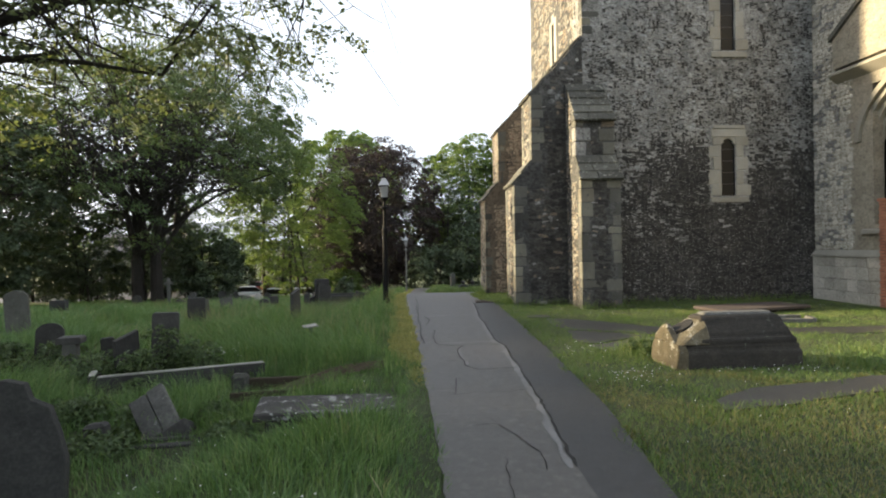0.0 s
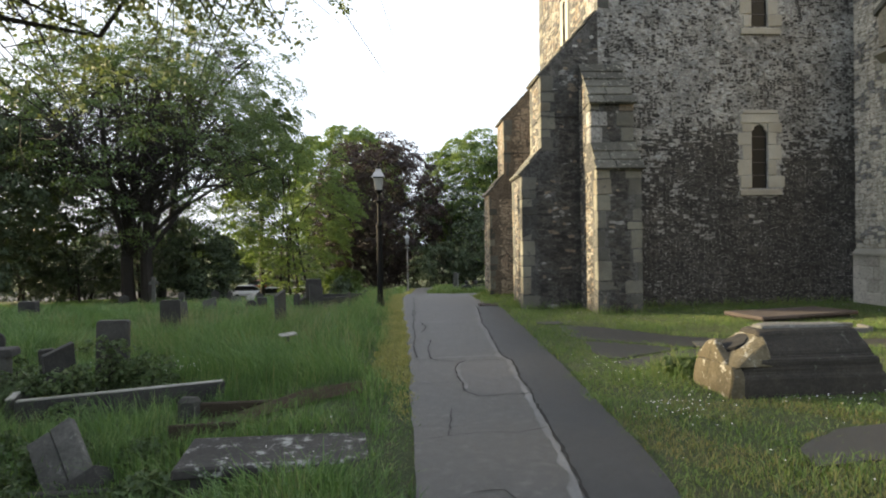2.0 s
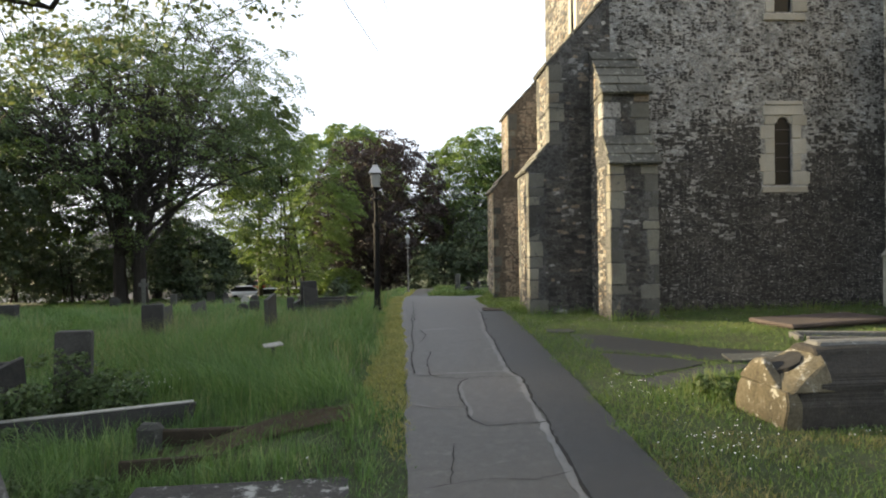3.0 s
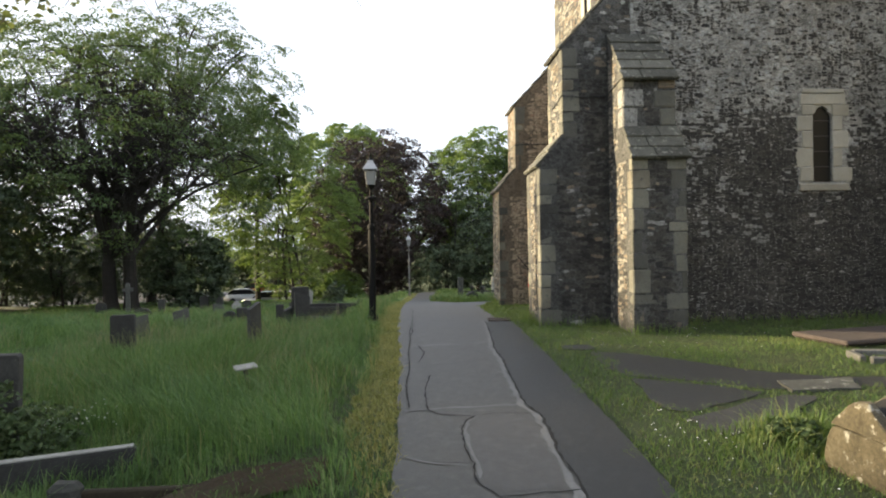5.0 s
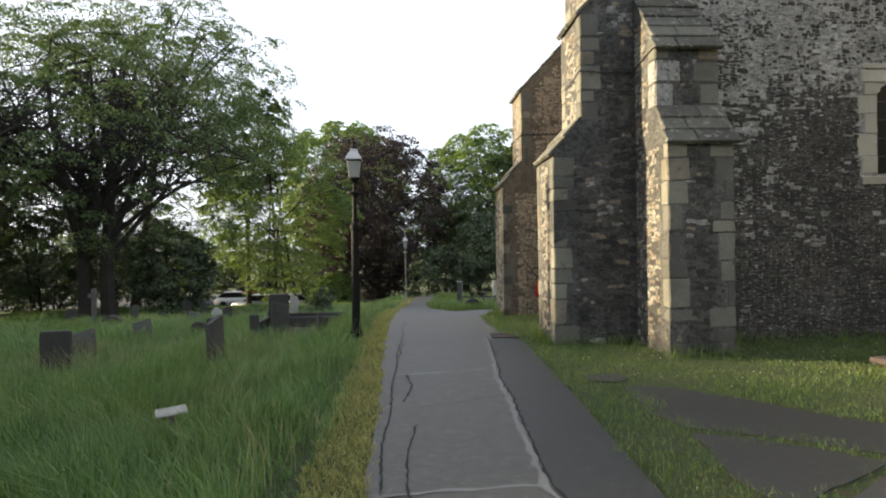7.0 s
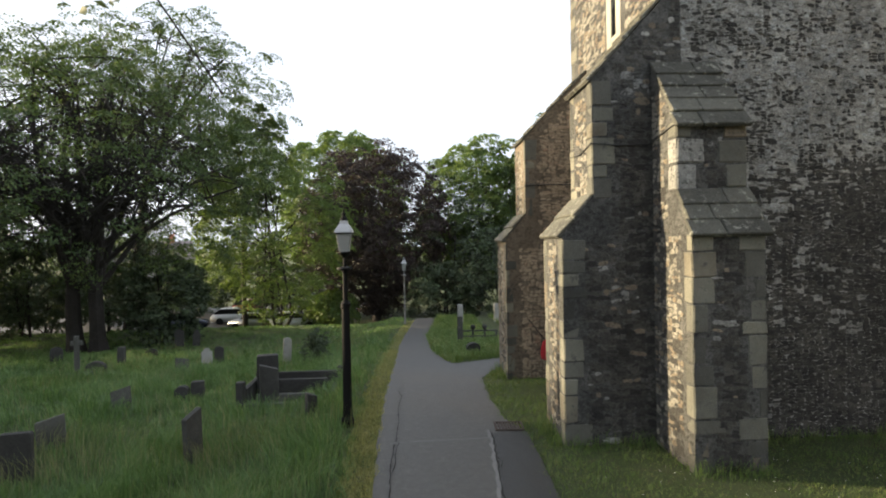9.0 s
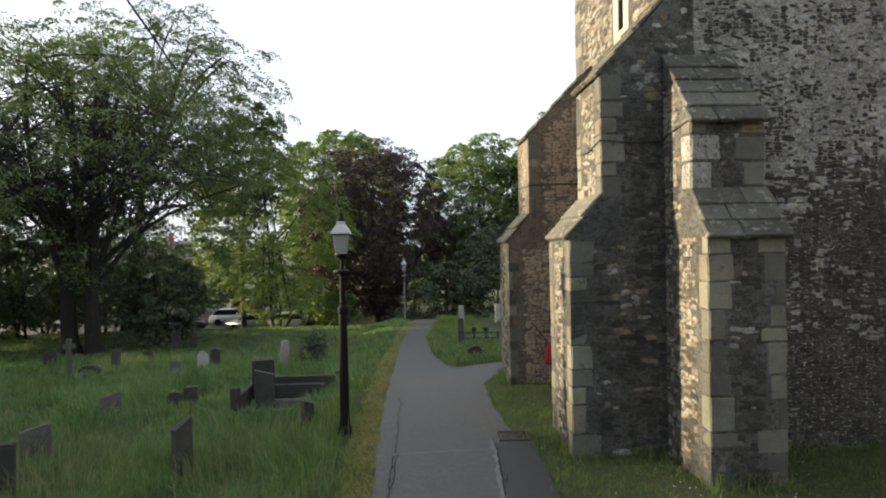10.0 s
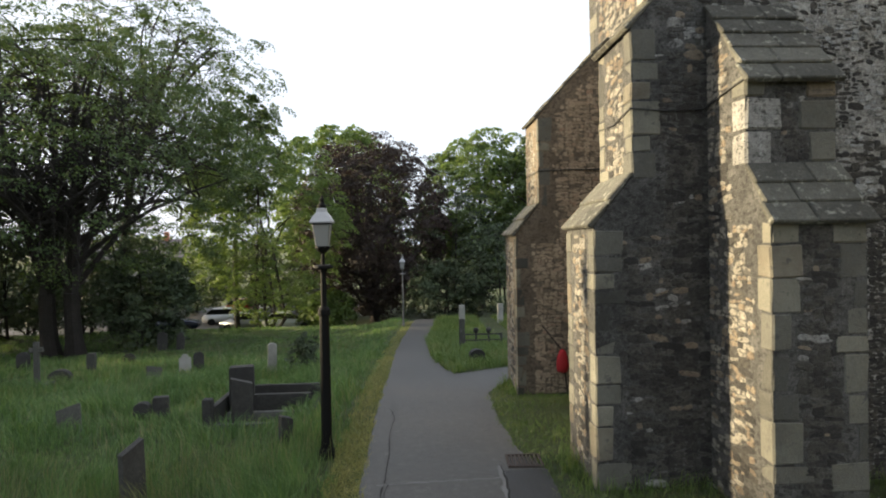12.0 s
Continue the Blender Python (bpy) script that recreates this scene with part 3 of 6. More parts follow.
def slab_flat(name, mat, corners, lift, label, category="ledger stone", kind="", thick=0.06):
    cx, cy = sum(c[0] for c in corners) / len(corners), sum(c[1] for c in corners) / len(corners)
    rng = random.Random(len(label))
    ring = []
    for (x0, y0), (x1, y1) in zip(corners, corners[1:] + corners[:1]):
        n = max(2, int(math.hypot(x1 - x0, y1 - y0) / 0.2))
        ring += [(x0 + (x1 - x0) * k / n + rng.uniform(-0.025, 0.025) - cx, y0 + (y1 - y0) * k / n + rng.uniform(-0.025, 0.025) - cy) for k in range(n)]
    bm = prism(ring, "z", -thick, lift)
    ob = part(name, bm, mat, None)
    ob.location = (cx, cy, gz(cx, cy))
    return tagged(ob, label, category, kind=kind)


FLATS = [[(3.55, 13.45), (4.1, 13.3), (4.6, 12.8), (5.11, 12.05), (5.51, 11.62), (6.08, 11.3), (7.6, 11.0), (11.5, 10.8), (11.5, 9.95), (7.0, 10.3), (6.2, 10.75), (5.3, 10.72), (4.95, 10.72), (4.5, 11.06), (4.02, 11.38), (3.5, 11.66), (3.38, 12.2), (3.44, 12.8)],
         [(3.5, 11.48), (4.0, 11.23), (4.45, 10.91), (4.66, 10.7), (4.78, 10.56), (4.14, 10.2), (3.54, 9.87), (3.31, 9.97), (3.31, 10.42), (3.42, 11.0)],
         [(3.44, 9.68), (3.94, 9.92), (4.52, 10.26), (4.95, 10.43), (5.3, 10.32), (4.6, 9.75), (4.1, 9.4), (3.55, 9.1), (3.36, 9.3)],
         [(5.28, 11.06), (6.3, 11.1), (6.02, 10.58), (5.12, 10.58)],
         [(3.6, 5.98), (4.27, 6.42), (5.24, 6.6), (6.21, 6.84), (7.6, 6.9), (6.6, 6.25), (5.5, 6.05), (4.19, 5.68), (3.5, 5.6)],
         [(3.2, 14.06), (3.7, 14.1), (3.78, 13.85), (3.55, 13.62), (3.15, 13.7)]]
slab_flat("side_path", TARMAC_SOIL, FLATS[0], 0.014, "dark worn tarmac side path crossing the lawn", "path", "structure")
slab_flat("ledger_stone", TARMAC_SOIL, FLATS[1], 0.016, "dark flat ledger stone sunk in the lawn")
slab_flat("ledger_stone", PAVING, FLATS[2], 0.018, "grey flat ledger stone sunk in the lawn")
slab_flat("ledger_stone", SLAB, FLATS[3], 0.035, "small grey ledger stone beside the side path")
slab_flat("ledger_stone", TARMAC_SOIL, FLATS[4], 0.018, "dark worn ledger stone flush with the turf")
slab_flat("ledger_stone", TARMAC_SOIL, FLATS[5], 0.022, "small dark slab sunk in the turf by the path")

# drain grating beside the path
drain = thing("drain_grating", pose(2.62, 17.75, gz(2.62, 17.75) + 0.03, 0, 0, -3), "rusty iron drain grating set in the path edge", "drain")
bm = bmesh.new()
for x0, x1, y0, y1 in ((-0.27, 0.27, -0.25, -0.21), (-0.27, 0.27, 0.21, 0.25), (-0.27, -0.23, -0.21, 0.21), (0.23, 0.27, -0.21, 0.21)):
    box(bm, x0, x1, y0, y1, -0.03, 0.02, 0.004)
RUST = paint("rusty_iron", (0.07, 0.055, 0.047), 0.8, 0.3)
part("frame", bm, RUST, drain)
for k in range(7):
    part("bar", block(-0.2 + k * 0.06, -0.165 + k * 0.06, -0.21, 0.21, -0.02, 0.015, 0.004, 0.001), RUST, drain)
part("sump", block(-0.24, 0.24, -0.22, 0.22, -0.04, -0.028, 0, 0), CRACK, drain, "dark sump")

# ---- church ----
TS, TN, TW, TE, TOP = 16.65, 23.4, 5.55, 12.8, 13.0
church = thing("church_tower", pose(TW, TS, 0), "flint rubble church tower with stepped corner buttresses", "church", kind="structure")


def holed_wall(name, u0, u1, z0, z1, front, back, openings, axis, mat, parent, label=""):
    """A wall with openings right through it; axis y: it faces y and runs along x, axis x: it runs along y."""
    us = sorted({u0, u1, *[v for o in openings for v in o[:2]]})
    zs = sorted({z0, z1, *[v for o in openings for v in o[2:]]})
    solid = lambda i, j: 0 <= i < len(us) - 1 and 0 <= j < len(zs) - 1 and not any(o[0] <= us[i] < o[1] and o[2] <= zs[j] < o[3] for o in openings)
    put = (lambda u, d, z: (u, d, z)) if axis == "y" else (lambda u, d, z: (d, u, z))
    bm = bmesh.new()
    quad = lambda *p: bm.faces.new([bm.verts.new(put(*q)) for q in p])
    for i in range(len(us) - 1):
        for j in range(len(zs) - 1):
            if not solid(i, j):
                continue
            a, b, c, d = us[i], us[i + 1], zs[j], zs[j + 1]
            quad((a, front, c), (b, front, c), (b, front, d), (a, front, d))
            quad((a, back, c), (a, back, d), (b, back, d), (b, back, c))
            if not solid(i - 1, j):
                quad((a, front, c), (a, front, d), (a, back, d), (a, back, c))
            if not solid(i + 1, j):
                quad((b, front, c), (b, back, c), (b, back, d), (b, front, d))
            if not solid(i, j - 1):
                quad((a, front, c), (a, back, c), (b, back, c), (b, front, c))
            if not solid(i, j + 1):
                quad((a, front, d), (b, front, d), (b, back, d), (a, back, d))
    bmesh.ops.remove_doubles(bm, verts=bm.verts, dist=1e-5)
    bmesh.ops.recalc_face_normals(bm, faces=bm.faces)
    return part(name, bm, mat, parent, label, world=True)


WINDOWS = [(9.83, 10.29, 3.2, 4.98), (9.86, 10.32, 7.63, 9.43)]
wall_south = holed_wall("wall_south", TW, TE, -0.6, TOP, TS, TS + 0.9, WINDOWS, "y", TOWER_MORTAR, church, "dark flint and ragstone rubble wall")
wall_west = holed_wall("wall_west", TS + 0.9, TN, -0.6, TOP, TW, TW + 0.9, [(19.7, 20.0, 8.2, 9.6)], "x", MORTAR, church, "sunlit rubble wall")
holed_wall("wall_north", TW + 0.9, TE, -0.6, TOP, TN, TN - 0.9, [], "y", MORTAR, church)
holed_wall("wall_east", TS + 0.9, TN - 0.9, -0.6, TOP, TE, TE - 0.9, [], "x", MORTAR, church)
part("roof", block(TW + 0.05, TE - 0.05, TS + 0.05, TN - 0.05, TOP, TOP + 0.25, 0.02), SLAB, church, world=True)


def arch_points(x0, x1, spring, top, n=7):
    """A pointed head of two arcs from one side of an opening to the other."""
    wide, rise = x1 - x0, top - spring
    turn = [math.pi / 3 * k / n for k in range(n + 1)]
    left = [(x1 - wide * math.cos(a), spring + rise * math.sin(a) / math.sin(math.pi / 3)) for a in turn]
    return left + [(x0 + x1 - x, z) for x, z in left[-2::-1]]


def lancet(x0, x1, z0, z1, jamb, head, sill, seed):
    """A narrow window in a surround of dressed stones, each its own block, proud of the rubble."""
    rng = random.Random(seed)
    win = part("window", block(x0 - 0.012, x1 + 0.012, TS + 0.075, TS + 0.11, z0 - 0.01, z1 + 0.01, 0, 0), DARK_GLASS, church, "narrow lancet window with dark glass", world=True)
    f0, f1 = TS - 0.02, TS + 0.07
    z, k = z0, 0
    while z < z1 - 0.05:
        h = min(rng.uniform(0.3, 0.46), z1 - z)
        if z1 - z - h < 0.15:
            h = z1 - z
        for side in (-1, 1):
            w = jamb + (0.06 if (k + (side > 0)) % 2 else -0.05) + rng.uniform(-0.05, 0.06) + 0.07 * max(0, 1 - (z - z0) / 0.5)
            a, b = (x0 - w, x0) if side < 0 else (x1, x1 + w)
            part("jamb_stone", block(a, b, f0, f1, z + 0.001, z + h - 0.001, 0.018, 0.014, rng), PALE, win, world=True)
        z, k = z + h, k + 1
    part("sill", prism([(f0 - 0.05, z0 - sill), (f0 - 0.05, z0 - 0.07), (TS + 0.07, z0 + 0.0), (TS + 0.07, z0 - sill)], "x", x0 - jamb - 0.06, x1 + jamb + 0.06), PALE, win, "sloping stone sill", world=True)
    spring, tip = z1 - 0.27, z1 - 0.02
    cusp = []
    for x, zz in arch_points(x0, x1, spring, tip, 8):
        pinch = 0.055 * math.exp(-((zz - spring - 0.11) / 0.03) ** 2)
        cusp.append((x + (pinch if x < (x0 + x1) / 2 else -pinch), zz))
    outline = [(x0, spring), *cusp[1:-1], (x1, spring), (x1, z1), (x0, z1)]
    part("tracery", prism(outline, "y", f0 + 0.03, f1), PALE, win, "cusped head", world=True)
    w = jamb + 0.02
    part("lintel", block(x0 - w, x1 + w, f0 - 0.01, f1, z1 + 0.004, z1 + head, 0.02, 0.01, rng), PALE, win, world=True)
    part("lintel", block(x0 - w + 0.05, x1 + w - 0.04, f0 - 0.03, f1, z1 + head + 0.004, z1 + head + 0.1, 0.015, 0.01, rng), PALE, win, world=True)
    for k in range(1, 5):
        zz = z0 + (z1 - z0) * k / 5
        part("lead_bar", block(x0, x1, TS + 0.06, TS + 0.073, zz - 0.008, zz + 0.008, 0.002, 0), LEAD, win, world=True)
    return win


lancet(*WINDOWS[0], 0.3, 0.26, 0.2, 3)
lancet(*WINDOWS[1], 0.26, 0.26, 0.22, 4)
slit = part("window", block(TW + 0.25, TW + 0.28, 19.69, 20.01, 8.19, 9.61, 0, 0), DARK_GLASS, church, "slit window with dark glass", world=True)
for y0, y1, z0, z1 in ((19.4, 19.7, 8.0, 9.75), (20.0, 20.3, 8.0, 9.75), (19.7, 20.0, 9.6, 9.95), (19.7, 20.0, 7.95, 8.2)):
    part("jamb_stone", block(TW - 0.03, TW + 0.2, y0, y1, z0, z1, 0.015, 0.004), PALE, slit, world=True)


# stepped buttresses: an outline of distance from the wall and height
BX0, BX1 = 5.02, 6.15
buttress_south = part("buttress", prism([(TS, -0.6), (15.27, -0.6), (15.27, 3.62), (15.74, 4.26), (15.74, 5.36), (TS, 6.58)], "x", BX0, BX1), MORTAR, church, "stepped flint buttress with limestone quoins", world=True)
BODY = [(TW, -0.6), (3.42, -0.6), (3.42, 3.62), (3.97, 4.28), (3.97, 6.3), (TW, 8.02)]
buttress_west = part("buttress", prism(BODY, "y", TS, 18.0), MORTAR, church, "stepped flint buttress with limestone quoins", world=True)
buttress_far = part("buttress", prism([(x - 0.12, z - 0.05) if x < TW else (x, z) for x, z in BODY], "y", 21.95, 23.35), WARM, church, "stepped brown rubble buttress", world=True)


def weathering(parent, axis, lo, hi, a, b, courses, seed, over=0.07, thick=0.085):
    """Sloping courses of stone slabs from the eave lo to the top hi (distance, height), drawn from a to b, each course lapping the one below."""
    rng = random.Random(seed)
    d = Vector((hi[0] - lo[0], hi[1] - lo[1]))
    n = Vector((-d.y, d.x)).normalized()
    if n.y < 0:
        n = -n
    for c in range(courses):
        s, e = lo[0] + d.x * c / courses, lo[0] + d.x * (c + 1) / courses
        zs, ze = lo[1] + d.y * c / courses, lo[1] + d.y * (c + 1) / courses
        run = (Vector((e, ze)) - Vector((s, zs))).normalized() * (0.02 + over * 0.4)
        out = over if c == 0 else over * 0.5
        cuts = [a - out, b + out]
        if b - a > 0.6:
            cuts.insert(1, a + (b - a) * rng.choice((0.34, 0.42, 0.55, 0.62)))
        for u0, u1 in zip(cuts, cuts[1:]):
            t0 = thick + rng.uniform(-0.01, 0.015)
            pts = [(s - run.x, zs - run.y), (s - run.x + n.x * t0, zs - run.y + n.y * t0), (e + n.x * t0 * 0.55, ze + n.y * t0 * 0.55), (e, ze)]
            bm = prism(pts, axis, u0 + 0.004, u1 - 0.004)
            bmesh.ops.bevel(bm, geom=bm.edges[:], offset=0.016, segments=1, affect="EDGES", clamp_overlap=True)
            for w in bm.verts:
                w.co += Vector(noise.noise_vector(w.co * 5)) * 0.012
            part("slab", bm, SLAB, parent, world=True)


weathering(buttress_south, "x", (15.22, 3.58), (15.76, 4.3), BX0, BX1, 3, 1)
weathering(buttress_south, "x", (15.67, 5.3), (16.66, 6.56), BX0, BX1 - 0.02, 5, 2)
weathering(buttress_west, "y", (3.4, 3.6), (3.98, 4.31), TS, 18.0, 2, 3, over=0.03)
weathering(buttress_west, "y", (3.94, 6.27), (TW - 0.01, 8.04), TS, 18.0, 5, 4, over=0.03)
weathering(buttress_far, "y", (3.28, 3.55), (3.86, 4.26), 21.95, 23.35, 2, 5, over=0.03)
weathering(buttress_far, "y", (3.82, 6.22), (TW - 0.01, 8.02), 21.95, 23.35, 5, 6, over=0.03)


def quoins(parent, corner, du, dv, z0, z1, seed, mat, long=0.4, short=0.22, proud=0.005, height=(0.2, 0.5), name="quoin"):
    """Corner stones, long and short in turn. corner (x, y); du, dv: the ways along the two faces from it."""
    rng = random.Random(seed)
    z, k = z0, 0
    while z < z1 - 0.08:
        h = rng.uniform(*height)
        if z1 - z - h < 0.14:
            h = z1 - z
        a = (long if rng.random() < 0.5 else short) + rng.uniform(-0.09, 0.09)
        b = (short if a > (long + short) / 2 else (long if rng.random() < 0.4 else short)) + rng.uniform(-0.05, 0.06)
        p = proud + rng.uniform(-0.003, 0.007)
        xs = sorted((corner[0] - p * (du[0] + dv[0]), corner[0] + a * du[0] + b * dv[0]))
        ys = sorted((corner[1] - p * (du[1] + dv[1]), corner[1] + a * du[1] + b * dv[1]))
        part(name, block(*xs, *ys, z + 0.003, z + h - 0.003, 0.022, 0.011, rng), mat, parent, world=True)
        z, k = z + h, k + 1


E_, W_, N_, S_ = (1, 0), (-1, 0), (0, 1), (0, -1)
quoins(buttress_south, (BX0, 15.27), E_, N_, -0.1, 3.6, 11, QUOIN)
quoins(buttress_south, (BX1, 15.27), W_, N_, -0.1, 3.6, 12, QUOIN)
for x0, x1, z0, z1, mat in ((BX0 - 0.01, 5.48, 4.72, 5.12, RAG), (BX0 - 0.01, 5.36, 4.3, 4.71, RAG), (BX0 - 0.01, 5.28, 5.13, 5.4, QUOIN), (5.78, BX1 + 0.01, 5.1, 5.38, WARM), (5.68, BX1 + 0.01, 4.72, 5.09, QUOIN), (5.8, BX1 + 0.01, 4.32, 4.71, QUOIN)):
    part("quoin", block(x0, x1, 15.725, 16.05, z0, z1, 0.03, 0.016), mat, buttress_south, world=True)
quoins(buttress_west, (3.42, TS), E_, N_, -0.1, 3.55, 15, QUOIN, 0.44, 0.26)
quoins(buttress_west, (3.42, 18.0), E_, S_, -0.1, 3.55, 16, QUOIN, 0.4, 0.24)
quoins(buttress_west, (3.97, TS), E_, N_, 4.25, 6.28, 17, QUOIN, 0.44, 0.26)
quoins(buttress_west, (3.97, 18.0), E_, S_, 4.25, 6.28, 18, QUOIN, 0.4, 0.24)
quoins(buttress_far, (3.3, 21.95), E_, N_, -0.3, 3.5, 19, QUOIN, 0.24, 0.15)
quoins(buttress_far, (3.85, 21.95), E_, N_, 4.2, 6.23, 20, QUOIN, 0.24, 0.15)
quoins(wall_south, (TW, TS), E_, N_, 8.1, TOP, 21, QUOIN, 0.5, 0.3)
quoins(wall_west, (TW, TN), S_, E_, 8.1, TOP, 22, QUOIN, 0.5, 0.3)

# aisle wall that runs forward from the tower
aisle = thing("church_aisle", pose(TE, TS, 0), "pale rubble aisle wall with plinth and arched window", "church", kind="structure")
wall_aisle = holed_wall("wall", 8.5, TS, -0.6, 11.0, TE, TE + 0.8, [(12.2, 14.4, 2.2, 6.0)], "x", AISLE_MORTAR, aisle)
part("plinth", prism([(TE - 0.05, -0.5), (TE - 0.05, 1.3), (TE, 1.36), (TE, -0.5)], "y", 8.5, TS - 0.003), AISLE_MORTAR, aisle, world=True)
part("plinth_cap", prism([(TE - 0.13, 1.3), (TE - 0.13, 1.36), (TE, 1.5), (TE, 1.3)], "y", 8.5, TS - 0.003), PALE, aisle, "sloping plinth moulding", world=True)
part("string_course", prism([(TE - 0.3, 6.5), (TE - 0.3, 6.56), (TE, 6.72), (TE, 6.3)], "y", 8.5, 15.65), PALE, aisle, "weathered string course", world=True)
part("parapet", prism([(15.55, 6.7), (15.55, 7.55), (14.3, 8.35), (9.5, 8.35), (9.5, 6.7)], "x", TE - 0.22, TE + 0.1), AISLE_MORTAR, aisle, world=True)
part("coping", prism([(15.62, 7.52), (15.62, 7.66), (14.3, 8.5), (9.5, 8.5), (9.5, 8.36), (14.28, 8.36)], "x", TE - 0.3, TE + 0.1), SLAB, aisle, "sloping parapet coping", world=True)
awin = part("window", block(TE + 0.42, TE + 0.45, 12.15, 14.45, 2.15, 6.1, 0, 0), DARK_GLASS, aisle, "pointed window with dark glass", world=True)
for k, (grow, deep) in enumerate(((0.0, 0.3), (0.12, 0.16), (0.26, 0.02), (0.4, -0.09))):
    inner = arch_points(12.2 - grow, 14.4 + grow, 4.5, 5.75 + grow, 10)
    outer = arch_points(12.2 - grow - 0.15, 14.4 + grow + 0.15, 4.5, 5.75 + grow + 0.17, 10)
    part("arch_moulding", prism(inner + outer[::-1], "x", TE + deep, TE + deep + 0.16), PALE, awin, world=True)
    if k < 3:
        for y0, y1 in ((12.2 - grow - 0.15, 12.2 - grow), (14.4 + grow, 14.4 + grow + 0.15)):
            part("jamb", block(TE + deep, TE + deep + 0.16, y0, y1, 2.2, 4.5, 0.01, 0), PALE, awin, world=True)
part("sill", prism([(TE - 0.1, 1.95), (TE - 0.1, 2.05), (TE + 0.45, 2.25), (TE + 0.45, 1.95)], "y", 11.85, 14.75), PALE, awin, world=True)
for y in (12.93, 13.67):
    part("mullion", block(TE + 0.33, TE + 0.42, y - 0.05, y + 0.05, 2.2, 5.6, 0.015, 0), PALE, awin, world=True)

pier = thing("brick_pier", pose(12.7, 13.6, 0), "red brick pier built against the aisle wall", "brick pier", kind="structure")
part("core", block(12.6, 12.695, 13.22, 13.98, -0.3, 2.78, 0, 0), MORTAR, pier, world=True)
part("cap", block(12.55, 12.695, 13.17, 14.03, 2.78, 2.86, 0.012, 0.003), BRICK, pier, world=True)

# cable clipped across the buttresses
cable = part("cable", tube([(3.955, 18.02, 5.15), (3.945, 17.3, 5.1), (3.945, 16.64, 5.2), (4.4, 16.625, 5.16), (4.96, 16.625, 5.18), (4.99, 16.6, 5.2), (5.0, 16.2, 5.28), (4.99, 15.72, 5.33)], [0.014] * 8, 5), CABLE, None)
tagged(cable, "black cable clipped along the buttress stones", "cable")
tagged(part("cable", tube([(3.84, 23.3, 5.0), (3.83, 21.93, 5.0), (4.5, 21.925, 5.03), (5.5, 21.925, 5.02)], [0.014] * 4, 5), CABLE, None), "black cable clipped along the buttress stones", "cable")

# red bag hung on a dark rod against the far buttress
bag = thing("red_bag", pose(4.3, 21.82, gz(4.3, 21.82)), "red cloth bag hanging from a dark rod against the buttress", "bag")
bm = lathe([(0.05, 0.5), (0.12, 0.53), (0.15, 0.66), (0.13, 0.85), (0.08, 0.98), (0.03, 1.02)], 12)
for v in bm.verts:
    v.co.y *= 0.6
    v.co += Vector(noise.noise_vector(v.co * 7)) * 0.025
part("sack", bm, RED_CLOTH, bag, smooth=True)
part("rod", tube([(-0.42, 0.12, 1.55), (0.0, 0.02, 1.0), (0.1, -0.05, 0.0)], [0.018] * 3, 6), DARK_WOOD, bag, "dark wooden rod")


